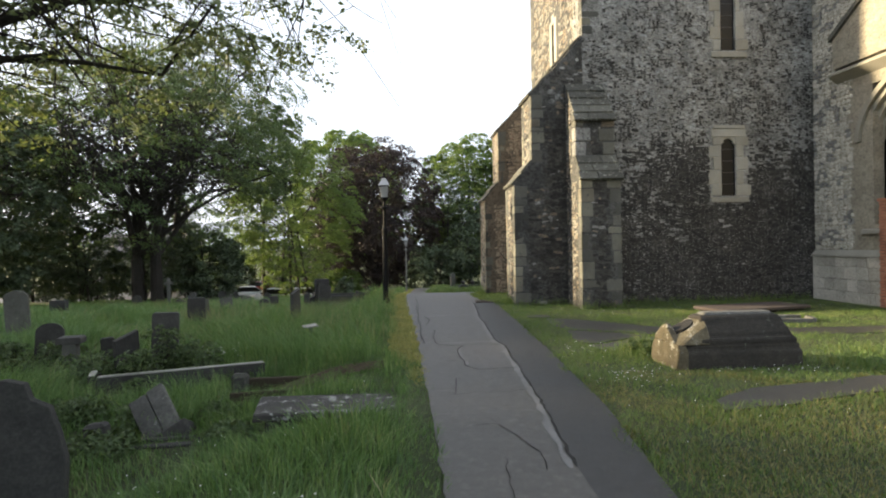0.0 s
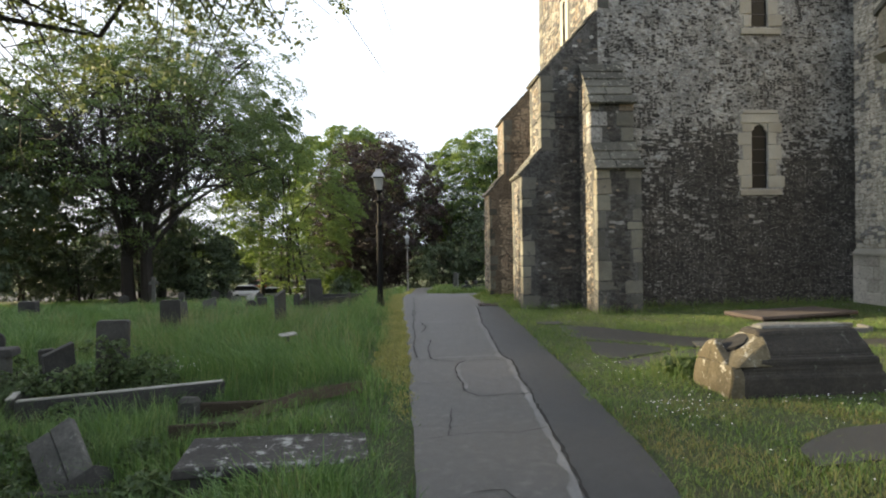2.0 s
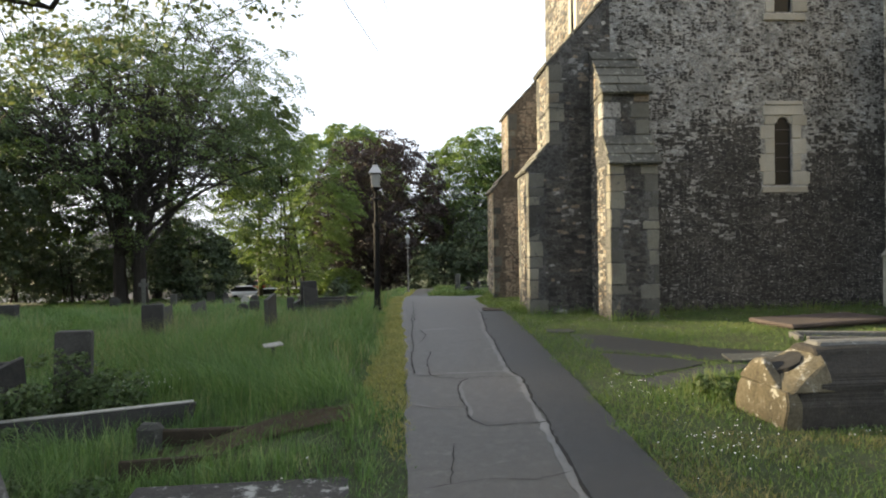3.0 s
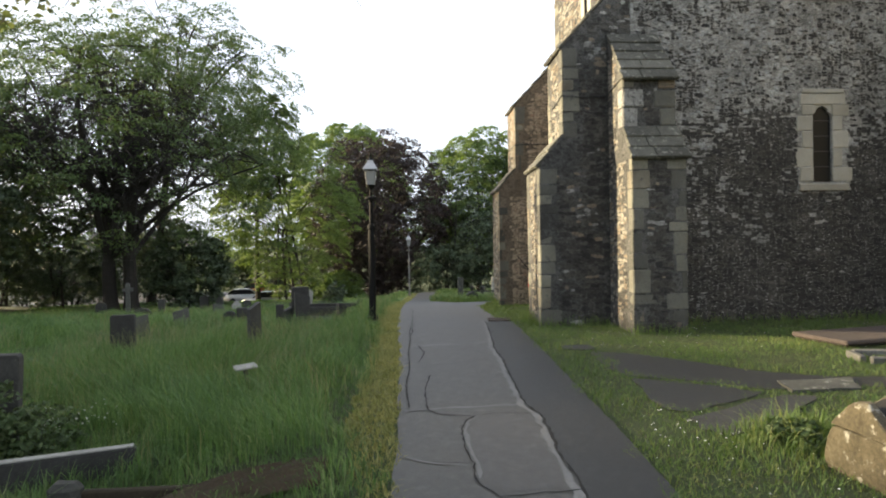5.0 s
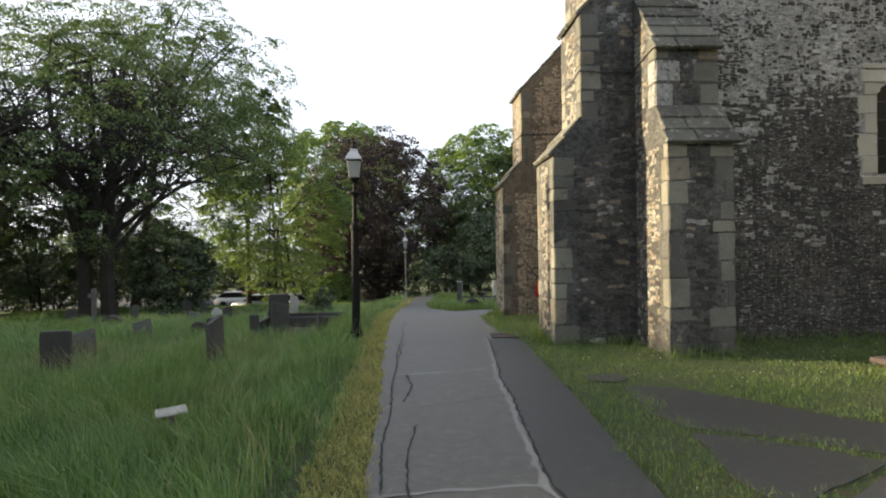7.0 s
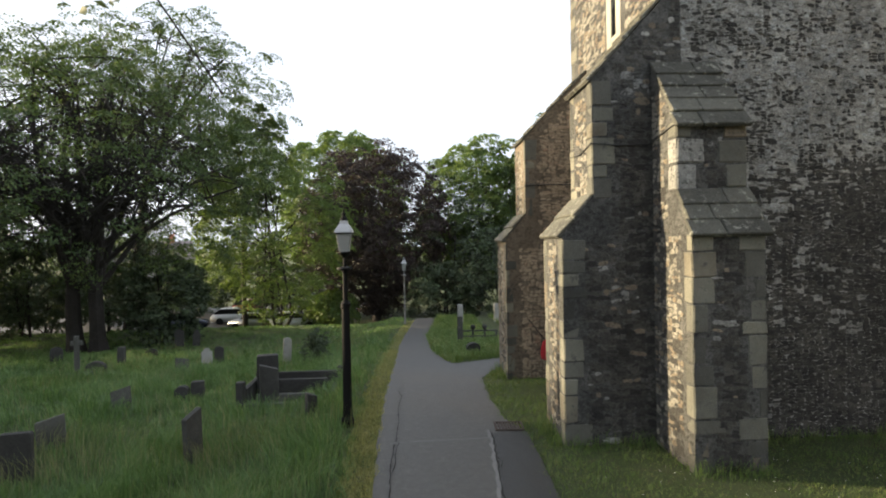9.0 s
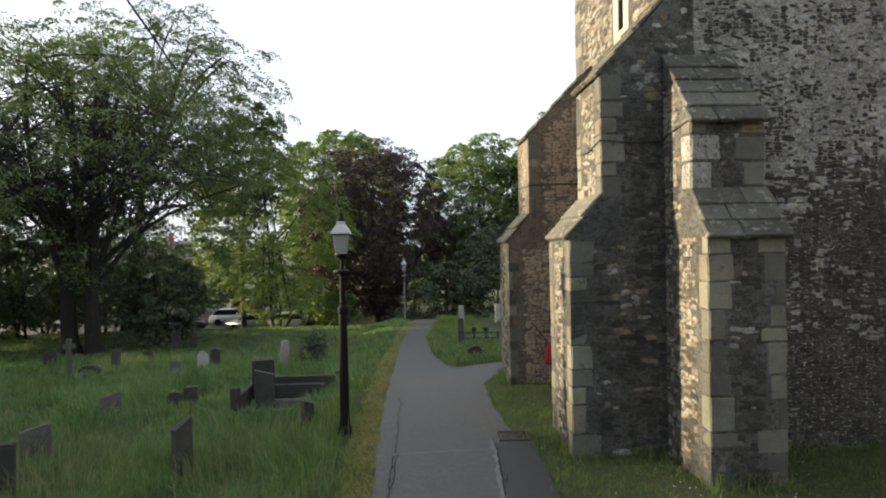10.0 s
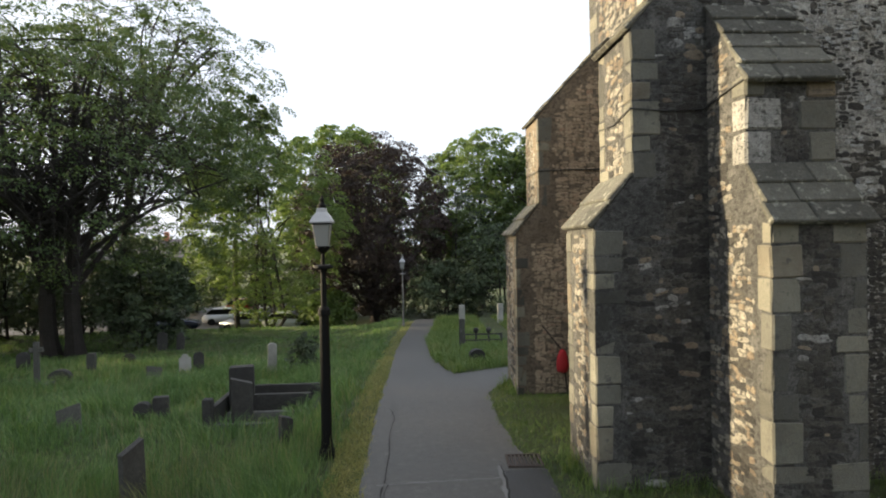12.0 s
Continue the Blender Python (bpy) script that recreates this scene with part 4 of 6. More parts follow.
# ---- lamps ----
def street_lamp(name, x, y, lower, upper, mat, label, scale=1.0):
    lamp = thing(name, pose(x, y, gz(x, y)), label, "street lamp")
    part("base", lathe([(lower * 1.5, -0.1), (lower * 1.5, 0.12), (lower * 1.15, 0.18), (lower * 1.1, 0.3)], 16), mat, lamp)
    part("column", lathe([(lower * 1.02, 0.3), (lower, 1.2), (lower * 0.92, 2.3), (lower * 1.15, 2.32), (lower * 1.15, 2.4), (upper, 2.46), (upper * 0.9, 3.0), (upper * 1.3, 3.02), (upper * 1.3, 3.08), (upper * 0.7, 3.1), (upper * 0.6, 3.3)], 16), mat, lamp, smooth=False)
    arm = lathe([(0.15, 3.06), (0.16, 3.08), (0.15, 3.11), (0.05, 3.13)], 16)
    part("collar", arm, mat, lamp)
    part("cradle", lathe([(upper * 0.6, 3.3), (0.1, 3.36), (0.125, 3.4), (0.12, 3.42)], 12), mat, lamp)
    for a in (45, 135, 225, 315):
        c, s = math.cos(radians(a)), math.sin(radians(a))
        part("lantern_bar", tube([(0.13 * c, 0.13 * s, 3.42), (0.186 * c, 0.186 * s, 3.77)], [0.009, 0.009], 5), LANTERN_WHITE, lamp, "grey painted lantern bar")
    for k in range(4):
        a = radians(90 * k)
        bm = bmesh.new()
        quad = [(-0.086, 0.091, 3.42), (0.086, 0.091, 3.42), (0.126, 0.131, 3.765), (-0.126, 0.131, 3.765)]
        quad += [(px, py - 0.008, pz) for px, py, pz in quad]
        v = [bm.verts.new((px * math.cos(a) - py * math.sin(a), px * math.sin(a) + py * math.cos(a), pz)) for px, py, pz in quad]
        for f in ((0, 1, 2, 3), (7, 6, 5, 4), (0, 4, 5, 1), (1, 5, 6, 2), (2, 6, 7, 3), (3, 7, 4, 0)):
            bm.faces.new([v[j] for j in f])
        part("pane", bm, LANTERN_GLASS, lamp, "milky lantern glass")
    # dark block in place of the shadow that the roof throws on the panes
    part("lantern_rim", block(-0.15, 0.15, -0.15, 0.15, 3.766, 3.79, 0.004, 0), mat, lamp, "dark band painted as the shadow under the lantern roof")
    roof = lathe([(0.245, 3.791), (0.25, 3.81), (0.18, 3.9), (0.11, 3.97), (0.1, 4.03)], 4)
    bmesh.ops.rotate(roof, verts=roof.verts, matrix=Matrix.Rotation(radians(45), 3, "Z"))
    part("lantern_roof", roof, LANTERN_ROOF, lamp, "pale four-sided lantern roof")
    part("finial", lathe([(0.065, 4.03), (0.075, 4.07), (0.05, 4.1), (0.03, 4.13), (0.045, 4.17), (0.02, 4.2), (0.006, 4.26)], 10), mat, lamp)
    lamp.scale = (scale,) * 3
    return lamp


street_lamp("street_lamp", -0.48, 18.3, 0.085, 0.05, BLACK_IRON, "black iron lamp post with white lantern beside the path")
street_lamp("street_lamp", 0.3, 44.2, 0.05, 0.04, GREY_IRON, "slender grey lamp post with white lantern by the path end", 1.035)


# ---- graves ----
def headstone(x, y, w, h, style, mat, label, yaw=0, lean=0, tilt=0, thick=0.09, name="headstone", group="gravestones"):
    ob = None
    hw, rng = w / 2, random.Random(int(abs(x * 91 + y * 17)))
    if style == "round":
        top = [(hw * math.cos(a), h - hw * 0.75 + hw * 0.75 * math.sin(a)) for a in [math.pi * k / 10 for k in range(11)]]
    elif style == "shoulder":
        r = hw * 0.62
        top = [(hw, h - r * 1.1), (hw * 0.8, h - r * 1.05)] + [(r * math.cos(a), h - r + r * math.sin(a)) for a in [math.pi * k / 8 for k in range(9)]] + [(-hw * 0.8, h - r * 1.05), (-hw, h - r * 1.1)]
    elif style == "gothic":
        top = [(hw, h * 0.62), (hw * 0.8, h * 0.8), (hw * 0.45, h * 0.92), (0, h), (-hw * 0.45, h * 0.92), (-hw * 0.8, h * 0.8), (-hw, h * 0.62)]
    elif style == "broken":
        top = [(hw, h * 0.42), (hw * 0.86, h * 0.62), (hw * 0.7, h * 0.8), (hw * 0.4, h * 0.86), (hw * 0.3, h * 0.97), (0, h), (-hw * 0.6, h * 0.97), (-hw, h * 0.8)]
    elif style == "slant":
        top = [(hw, h * 0.86), (-hw, h)]
    else:
        top = [(hw, h - 0.03), (hw - 0.03, h), (-hw + 0.03, h), (-hw, h - 0.03)]
    foot = 0.0 if "capstone" in label else -0.25
    bm = prism([(-hw, foot), (hw, foot), *top], "y", -thick / 2, thick / 2)
    bmesh.ops.bevel(bm, geom=[e for e in bm.edges if e.calc_length() > 0.02], offset=0.008, segments=1, affect="EDGES", clamp_overlap=True)
    ob = part(name, bm, mat, None)
    ob.matrix_basis = pose(x, y, gz(x, y) + (0.6 if "capstone" in label else 0), lean, tilt, yaw)
    return tagged(ob, label, "gravestone", group)


for args in [
        (-3.34, 4.75, 0.98, 1.22, "broken", GRAVE_SHADED, "dark broken headstone leaning in long grass", 12, -4, 2, 0.12),
        (-10.75, 16.7, 0.58, 1.25, "round", GRAVE, "pale round-topped headstone in grass", 20, 0, -3, 0.14),
        (-7.4, 12.35, 0.52, 0.8, "round", GRAVE_DARK, "dark round-topped headstone in weeds", 18, -3, 3),
        (-6.05, 10.75, 0.24, 0.6, "flat", GRAVE, "grey pillar headstone among weeds", 10, 2, 0, 0.2),
        (-6.05, 10.75, 0.42, 0.12, "flat", GRAVE_DARK, "dark capstone lying on a pillar headstone", 10, 2, 0, 0.3),
        (-5.6, 11.2, 0.24, 0.6, "flat", GRAVE_DARK, "small dark headstone hidden in weeds", 30, 4, -3),
        (-4.6, 9.85, 0.38, 0.92, "slant", GRAVE_SHADED, "dark pointed headstone among weeds", 222, 0, 4, 0.16),
        (-4.42, 10.85, 0.46, 1.12, "flat", GRAVE_DARK, "dark square headstone in weeds", 14, 0, 2, 0.16),
        (-12.4, 21.5, 0.52, 0.62, "flat", GRAVE_DARK, "low dark stone with pale top", 4, 0, 0, 0.3),
        (-6.02, 17.15, 0.5, 0.88, "flat", GRAVE_DARK, "dark square headstone in long grass", 14, 0, 0, 0.14),
        (-6.42, 18.8, 0.5, 0.66, "slant", GRAVE, "grey headstone with sloping pale top", 204, 6, 4, 0.16),
        (-3.22, 17.65, 0.36, 1.02, "slant", GRAVE_DARK, "dark narrow headstone leaning in grass", 242, 0, 2, 0.12),
        (-6.5, 21.75, 0.46, 0.62, "slant", GRAVE, "grey leaning headstone in grass", 196, 14, 6, 0.09),
        (-5.35, 22.6, 0.36, 0.42, "round", GRAVE_DARK, "low dark stone in grass", 5, 0, 0, 0.2),
        (-5.0, 22.75, 0.34, 0.5, "flat", GRAVE_DARK, "low dark stone in grass", 15, 0, 0, 0.2),
        (-11.0, 30.9, 0.26, 0.8, "flat", GRAVE, "slim grey grave post", 6, 0, 1, 0.24),
        (-7.5, 28.1, 0.46, 0.6, "slant", GRAVE, "grey headstone leaning back", 35, -14, 3, 0.1),
        (-7.6, 30.9, 0.42, 0.68, "shoulder", GRAVE_PALE, "pale white headstone in grass", 30, -8, 0, 0.1),
        (-7.25, 31.3, 0.38, 0.72, "round", GRAVE_DARK, "dark headstone behind a pale one", 20, 0, 0),
        (-4.1, 29.6, 0.3, 1.1, "round", GRAVE_PALE, "pale slim headstone beside a shrub", 22, 0, 2, 0.16),
        (-12.3, 40.0, 0.5, 0.95, "round", GRAVE_DARK, "dark headstone under the trees", 10, 0, 0),
        (-11.5, 40.3, 0.4, 0.95, "gothic", GRAVE_DARK, "dark pointed headstone under the trees", 10, 0, 3),
        (-11.4, 34.5, 0.55, 0.5, "round", GRAVE_DARK, "grey low headstone in shade", 10, 0, 3),
        (-11.0, 29.0, 0.7, 0.42, "round", GRAVE_DARK, "low dark stone beside the cross", 10, 0, 3, 0.25),
        (-1.42, 19.6, 0.22, 0.55, "slant", GRAVE_DARK, "small dark grave marker by the lamp", 30, 0, 0, 0.2),
        (2.95, 33.0, 0.22, 1.2, "flat", GRAVE, "slim grey grave post beyond the fork", 10, 0, 0, 0.16),
        (3.0, 27.8, 0.5, 0.4, "round", GRAVE_DARK, "low dark stone in grass", 10, 0, 0, 0.25),
        (3.85, 43.8, 0.34, 1.25, "flat", GRAVE_PALE, "pale upright stone far down the slope", 10, 0, 0, 0.2),
        (6.3, 44.5, 0.34, 1.2, "flat", GRAVE_PALE, "pale upright stone far down the slope", 10, 0, 0, 0.2),
        (-14.8, 33.0, 0.5, 0.8, "round", GRAVE_DARK, "grey headstone in the shade", 10, 0, 0)]:
    headstone(*args)

marker = part("flat_marker", block(-0.16, 0.16, -0.12, 0.12, 0.05, 0.085, 0.012, 0.008), GRAVE_PALE, None)
marker.matrix_basis = pose(-1.94, 12.35, gz(-1.94, 12.35) + 0.4, 3, -4, 25)
tagged(marker, "small pale stone marker lying in long grass", "grave marker")
part("stem", block(-0.03, 0.03, -0.03, 0.03, -0.7, 0.052, 0.01, 0), GRAVE, marker)

# leaning slab, split down its middle
lean = thing("leaning_slab", pose(-2.82, 6.9, gz(-2.82, 6.9), -30, -30, 12), "grey fallen grave slab leaning back in two pieces", "gravestone", "gravestones")
part("slab_half", block(-0.24, -0.01, -0.05, 0.05, -0.1, 0.6, 0.01, 0.008), KERB, lean)
part("slab_half", block(0.0, 0.2, -0.055, 0.045, -0.1, 0.62, 0.01, 0.008), KERB, lean)
part("foot", block(-0.3, 0.3, -0.12, 0.16, -0.2, 0.04, 0.015, 0.01), GRAVE_DARK, lean)

# stone cross on a step
cross = thing("stone_cross", pose(-11.05, 27.9, gz(-11.05, 27.9), 0, 0, 12), "grey stone cross on a stepped base", "grave cross")
part("shaft", block(-0.075, 0.075, -0.07, 0.07, 0.1, 1.45, 0.012, 0.003), GRAVE, cross)
part("arm", block(-0.19, -0.073, -0.065, 0.065, 1.12, 1.27, 0.012, 0.003), GRAVE, cross)
part("arm", block(0.073, 0.19, -0.065, 0.065, 1.12, 1.27, 0.012, 0.003), GRAVE, cross)
part("step", block(-0.4, 0.4, -0.3, 0.3, -0.2, 0.13, 0.02, 0.006), GRAVE, cross)

# flat lichened ledger on a low base
ledger = thing("raised_ledger", pose(-0.82, 6.42, gz(-0.82, 6.42) - 0.05, 0, 1.5, 7), "dark ledger slab mottled with white lichen", "ledger stone")
part("slab", block(-0.78, 0.78, -0.38, 0.38, 0.06, 0.14, 0.018, 0.012), LEDGER, ledger)
part("plinth", block(-0.66, 0.66, -0.31, 0.31, -0.3, 0.065, 0.01, 0.01), GRAVE_DARK, ledger)


def kerb_set(name, corners, h, w, mat, label, skip=(), posts=True, cap=None):
    """Low stone kerbs round a grave, one block a side, with corner blocks."""
    cx, cy = sum(c[0] for c in corners) / len(corners), sum(c[1] for c in corners) / len(corners)
    ob = thing(name, pose(cx, cy, gz(cx, cy)), label, "grave kerb")
    for k, (a, b) in enumerate(zip(corners, corners[1:] + corners[:1])):
        if k in skip:
            continue
        d = Vector((b[0] - a[0], b[1] - a[1]))
        m = Matrix.Translation(((a[0] + b[0]) / 2, (a[1] + b[1]) / 2, 0)) @ Matrix.Rotation(math.atan2(d.y, d.x), 4, "Z")
        low = gz(cx, cy)
        bm = block(-d.length / 2 + w * 0.8, d.length / 2 - w * 0.8, -w / 2, w / 2, low - 0.2, low + h, 0.014, 0.008)
        bmesh.ops.transform(bm, matrix=m, verts=bm.verts)
        part("kerb", bm, mat, ob, world=True)
        # strip for the worn top; light from above is put into its pale colour
        if cap:
            bm = block(-d.length / 2 + w, d.length / 2 - w, -w * 0.42, w * 0.42, low + h - 0.004, low + h + 0.014, 0.005, 0.004)
            bmesh.ops.transform(bm, matrix=m, verts=bm.verts)
            part("worn_edge", bm, cap, ob, "worn top edge with top light put into its paleness", world=True)
    if posts:
        for k, c in enumerate(corners):
            part("corner_block", block(c[0] - w * 0.75, c[0] + w * 0.75, c[1] - w * 0.75, c[1] + w * 0.75, -0.2, h + 0.05, 0.016, 0.01), mat, ob, world=True)
    return ob


kerb_set("grave_kerb", [(-4.8, 8.98), (-2.25, 9.86), (-2.6, 10.8), (-5.15, 9.92)], 0.33, 0.11, GRAVE_DARK, "dark grave kerb with worn edge painted top-lit", skip=(1, 2), posts=False, cap=GRAVE_PALE)
kerb_set("grave_kerb", [(-2.42, 7.95), (-0.3, 8.2), (-0.15, 8.95), (-2.48, 8.88)], -0.01, 0.06, KERB_BROWN, "thin brown grave kerb round bare reddish soil", skip=(1, 3), posts=False)
kerb_set("grave_kerb", [(-4.1, 6.35), (-2.3, 6.5), (-2.35, 6.75), (-4.15, 6.6)], 0.05, 0.1, GRAVE_DARK, "low dark grave kerb sunk in grass", posts=False)
soil_v = [(-2.38 + 2.16 * a / 8, 8.02 + 0.22 * a / 8 + (0.84 - 0.16 * a / 8) * b / 4) for b in range(5) for a in range(9)]
soil_f = [(b * 9 + a, b * 9 + a + 1, b * 9 + a + 10, b * 9 + a + 9) for b in range(4) for a in range(8)]
bm = bmesh.new()
corner = [bm.verts.new((x, y, gz(x, y) + 0.03 + 0.03 * noise.noise(Vector((x * 6, y * 6, 0))))) for x, y in soil_v]
bmesh.ops.solidify(bm, geom=[bm.faces.new([corner[k] for k in f]) for f in soil_f], thickness=0.12)
tagged(part("grave_soil", bm, SOIL_RED, None), "bare reddish soil inside a grave kerb", "grave soil")
part("rubble_stone", block(-3.68, -3.42, 6.62, 6.84, -0.5, -0.2, 0.04, 0.02), GRAVE_DARK, None)
end_stone = part("rubble_stone", block(-2.6, -2.36, 8.78, 8.96, -0.6, -0.12, 0.05, 0.03), GRAVE, None)
tagged(end_stone, "pale broken stone at the corner of a grave kerb", "stone")
tagged(bpy.data.objects["rubble_stone"], "broken dark stone lying on a grave kerb", "stone")

# walled grave plot beside the lamp
plot = thing("grave_plot", pose(-2.42, 22.7, gz(-2.5, 22.7)), "low stone walled grave plot with corner posts", "grave plot")
low = gz(-2.5, 22.7)
for x0, x1, y0, y1, z1, nm in [(-3.53, -1.31, 23.56, 23.67, 0.5, "back_wall"), (-3.44, -1.31, 21.65, 21.75, 0.12, "front_kerb"), (-3.29, -1.42, 22.12, 22.21, 0.24, "inner_kerb"), (-1.36, -1.22, 21.75, 23.56, 0.36, "side_wall"), (-3.59, -3.45, 21.88, 23.56, 0.45, "side_wall"), (-3.29, -1.54, 22.76, 22.9, 0.46, "middle_wall")]:
    part(nm, block(x0, x1, y0, y1, low - 0.3, low + z1, 0.014, 0.008), GRAVE_DARK if "kerb" not in nm else KERB, plot, world=True)
for x, y, h in ((-3.55, 21.7, 0.68), (-1.27, 21.7, 0.3), (-1.27, 23.61, 0.62), (-3.55, 23.61, 0.55)):
    part("corner_post", block(x - 0.1, x + 0.1, y - 0.1, y + 0.1, low - 0.3, low + h, 0.02, 0.006), GRAVE_DARK, plot, world=True)
headstone(-2.95, 22.15, 0.46, 1.02, "slant", GRAVE_DARK, "dark headstone with pale sloping top in a walled plot", 18, -3, 0, 0.26)
headstone(-3.15, 22.85, 0.56, 1.16, "flat", GRAVE_DARK, "tall dark headstone in a walled plot", 12, 0, 0, 0.3)

# low rail with dark finials beyond the fork
rail = thing("grave_rail", pose(3.9, 33.6, gz(3.9, 33.6)), "low grey grave rail with dark urns", "grave rail")
for z in (0.25, 0.5):
    part("bar", block(-0.8, 0.8, -0.03, 0.03, z - 0.03, z + 0.03, 0.006, 0), GRAVE, rail)
for x in (-0.8, -0.3, 0.25, 0.8):
    part("post", block(x - 0.04, x + 0.04, -0.05, 0.05, -0.2, 0.55, 0.008, 0), GRAVE, rail)
for x in (-0.3, 0.25):
    part("urn", lathe([(0.05, 0.55), (0.11, 0.62), (0.12, 0.72), (0.07, 0.78)], 10, at=(x, 0)), GRAVE_DARK, rail)

# chest tomb with a broken end, and a red ledger behind it
tomb = thing("chest_tomb", pose(3.98, 7.56, 0, 0, 0, 1), "dark weathered coped stone tomb with a broken end", "tomb")


def stepped(profile, x0, x1, y0, y1):
    bm = bmesh.new()
    rings = []
    for z, ix, iy in profile:
        rings.append([bm.verts.new(p) for p in ((x0 + ix, y0 + iy, z), (x1 - ix, y0 + iy, z), (x1 - ix, y1 - iy, z), (x0 + ix, y1 - iy, z))])
    for lo, hi in zip(rings, rings[1:]):
        for k in range(4):
            bm.faces.new((lo[k], lo[(k + 1) % 4], hi[(k + 1) % 4], hi[k]))
    bm.faces.new(rings[0][::-1])
    bm.faces.new(rings[-1])
    bmesh.ops.bevel(bm, geom=bm.edges[:], offset=0.012, segments=2, affect="EDGES", clamp_overlap=True)
    return bm


def worn(bm, seed, amount=0.03, scale=4.0, cuts=2):
    bmesh.ops.subdivide_edges(bm, edges=bm.edges[:], cuts=cuts, use_grid_fill=True)
    for v in bm.verts:
        v.co += Vector(noise.noise_vector(v.co * scale + Vector((seed, 0, 0)))) * amount
    return bm


def hull(points, bm=None):
    bm = bm or bmesh.new()
    bmesh.ops.convex_hull(bm, input=[bm.verts.new(p) for p in points])
    return bm


def chipped(points, seed, amount=0.014):
    bm = hull(points)
    bmesh.ops.bevel(bm, geom=bm.edges[:], offset=0.012, segments=1, affect="EDGES", clamp_overlap=True)
    return worn(bm, seed, amount, 9.0, 1)


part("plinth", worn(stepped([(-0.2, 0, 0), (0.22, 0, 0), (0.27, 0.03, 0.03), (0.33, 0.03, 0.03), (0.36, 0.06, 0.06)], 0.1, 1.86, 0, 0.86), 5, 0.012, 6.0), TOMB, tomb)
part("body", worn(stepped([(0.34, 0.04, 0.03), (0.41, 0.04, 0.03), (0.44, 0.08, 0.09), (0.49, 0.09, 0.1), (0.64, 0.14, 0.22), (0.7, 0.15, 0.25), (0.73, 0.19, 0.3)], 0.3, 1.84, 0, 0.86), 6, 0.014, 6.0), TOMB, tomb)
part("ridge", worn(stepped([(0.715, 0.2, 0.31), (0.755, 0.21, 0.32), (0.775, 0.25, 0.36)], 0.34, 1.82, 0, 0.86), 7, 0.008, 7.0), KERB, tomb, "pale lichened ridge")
part("end_block", worn(stepped([(-0.2, 0.03, 0.02), (0.1, 0.0, 0.0), (0.26, 0.01, 0.01), (0.35, 0.03, 0.05)], -0.05, 0.13, -0.015, 0.8), 1, 0.035, 3.5), TOMB_SUNLIT, tomb, "rounded end block coloured as sunlit ochre")
# the broken west end: a slope of fresh stone, a dark lump for the hollow's shade, and a standing sliver of the gable
part("broken_slope", chipped([(0.02, 0.0, 0.34), (0.02, 0.76, 0.34), (0.5, 0.02, 0.34), (0.5, 0.78, 0.34), (0.47, 0.12, 0.6), (0.52, 0.3, 0.71), (0.5, 0.6, 0.7), (0.1, 0.36, 0.48), (0.06, 0.66, 0.44)], 2), TOMB_SUNLIT, tomb, "pale lichened broken slope")
part("gable_sliver", chipped([(-0.02, 0.14, 0.36), (-0.02, 0.78, 0.35), (0.0, 0.42, 0.6), (0.02, 0.62, 0.56), (0.1, 0.74, 0.37), (0.1, 0.46, 0.61), (0.12, 0.14, 0.36)], 3), TOMB_SUNLIT, tomb, "standing sliver of the lichened gable")
# no hollow is cut: a near-black lens on the slope gives its shade
part("hollow", worn(hull([(0.24 + 0.17 * math.cos(a), 0.42 + 0.17 * math.sin(a), 0.55 + 0.085 * math.cos(a) + dz) for a in [math.pi * k / 5 for k in range(10)] for dz in (-0.05, 0.025)]), 4, 0.015, 8.0, 1), CRACK, tomb, "dark lump painted as the shade of a hollow")
red = thing("red_ledger_tomb", pose(9.07, 14.0, gz(9.07, 14.0), 0, 0, 13), "low tomb with a reddish ledger slab", "tomb")
part("slab", block(-1.36, 1.36, -0.56, 0.56, 0.06, 0.14, 0.02, 0.008), RED_LEDGER, red)
part("base", block(-1.24, 1.24, -0.46, 0.46, -0.2, 0.062, 0.02, 0.006), TOMB, red)


# low pale kerb frame behind the chest tomb
kerb_set("grave_kerb", [(7.25, 12.0), (9.05, 11.62), (9.2, 12.2), (7.45, 12.62)], 0.11, 0.1, KERB, "pale grey worn grave kerb behind the chest tomb", posts=False)


# ---- cars and houses in the distance ----
def car(x, y, yaw, colour, label):
    z = gz(x, y)
    ob = thing("parked_car", pose(x, y, z, 0, 0, yaw), label, "car", "parked cars")
    body = prism([(-2.1, 0.3), (2.05, 0.3), (2.1, 0.62), (1.95, 0.82), (1.0, 0.95), (-1.9, 1.0), (-2.1, 0.8)], "y", -0.85, 0.85)
    bmesh.ops.bevel(body, geom=body.edges[:], offset=0.06, segments=2, affect="EDGES", clamp_overlap=True)
    part("body", body, colour, ob, smooth=True)
    cabin = prism([(-1.85, 0.98), (1.05, 0.94), (0.35, 1.42), (-1.3, 1.46)], "y", -0.72, 0.72)
    bmesh.ops.bevel(cabin, geom=cabin.edges[:], offset=0.05, segments=2, affect="EDGES", clamp_overlap=True)
    part("cabin_glass", cabin, DARK_GLASS, ob, "dark windows")
    part("roof", block(-1.25, 0.3, -0.66, 0.66, 1.44, 1.49, 0.02, 0), colour, ob)
    for wx in (-1.3, 1.3):
        for wy in (-0.82, 0.82):
            bm = lathe([(0.2, -0.1), (0.32, -0.1), (0.33, 0.0), (0.32, 0.1), (0.2, 0.1)], 16)
            bmesh.ops.transform(bm, matrix=pose(wx, wy, 0.33, 90, 0, 0), verts=bm.verts)
            part("wheel", bm, TYRE, ob, "black tyre")
    return ob


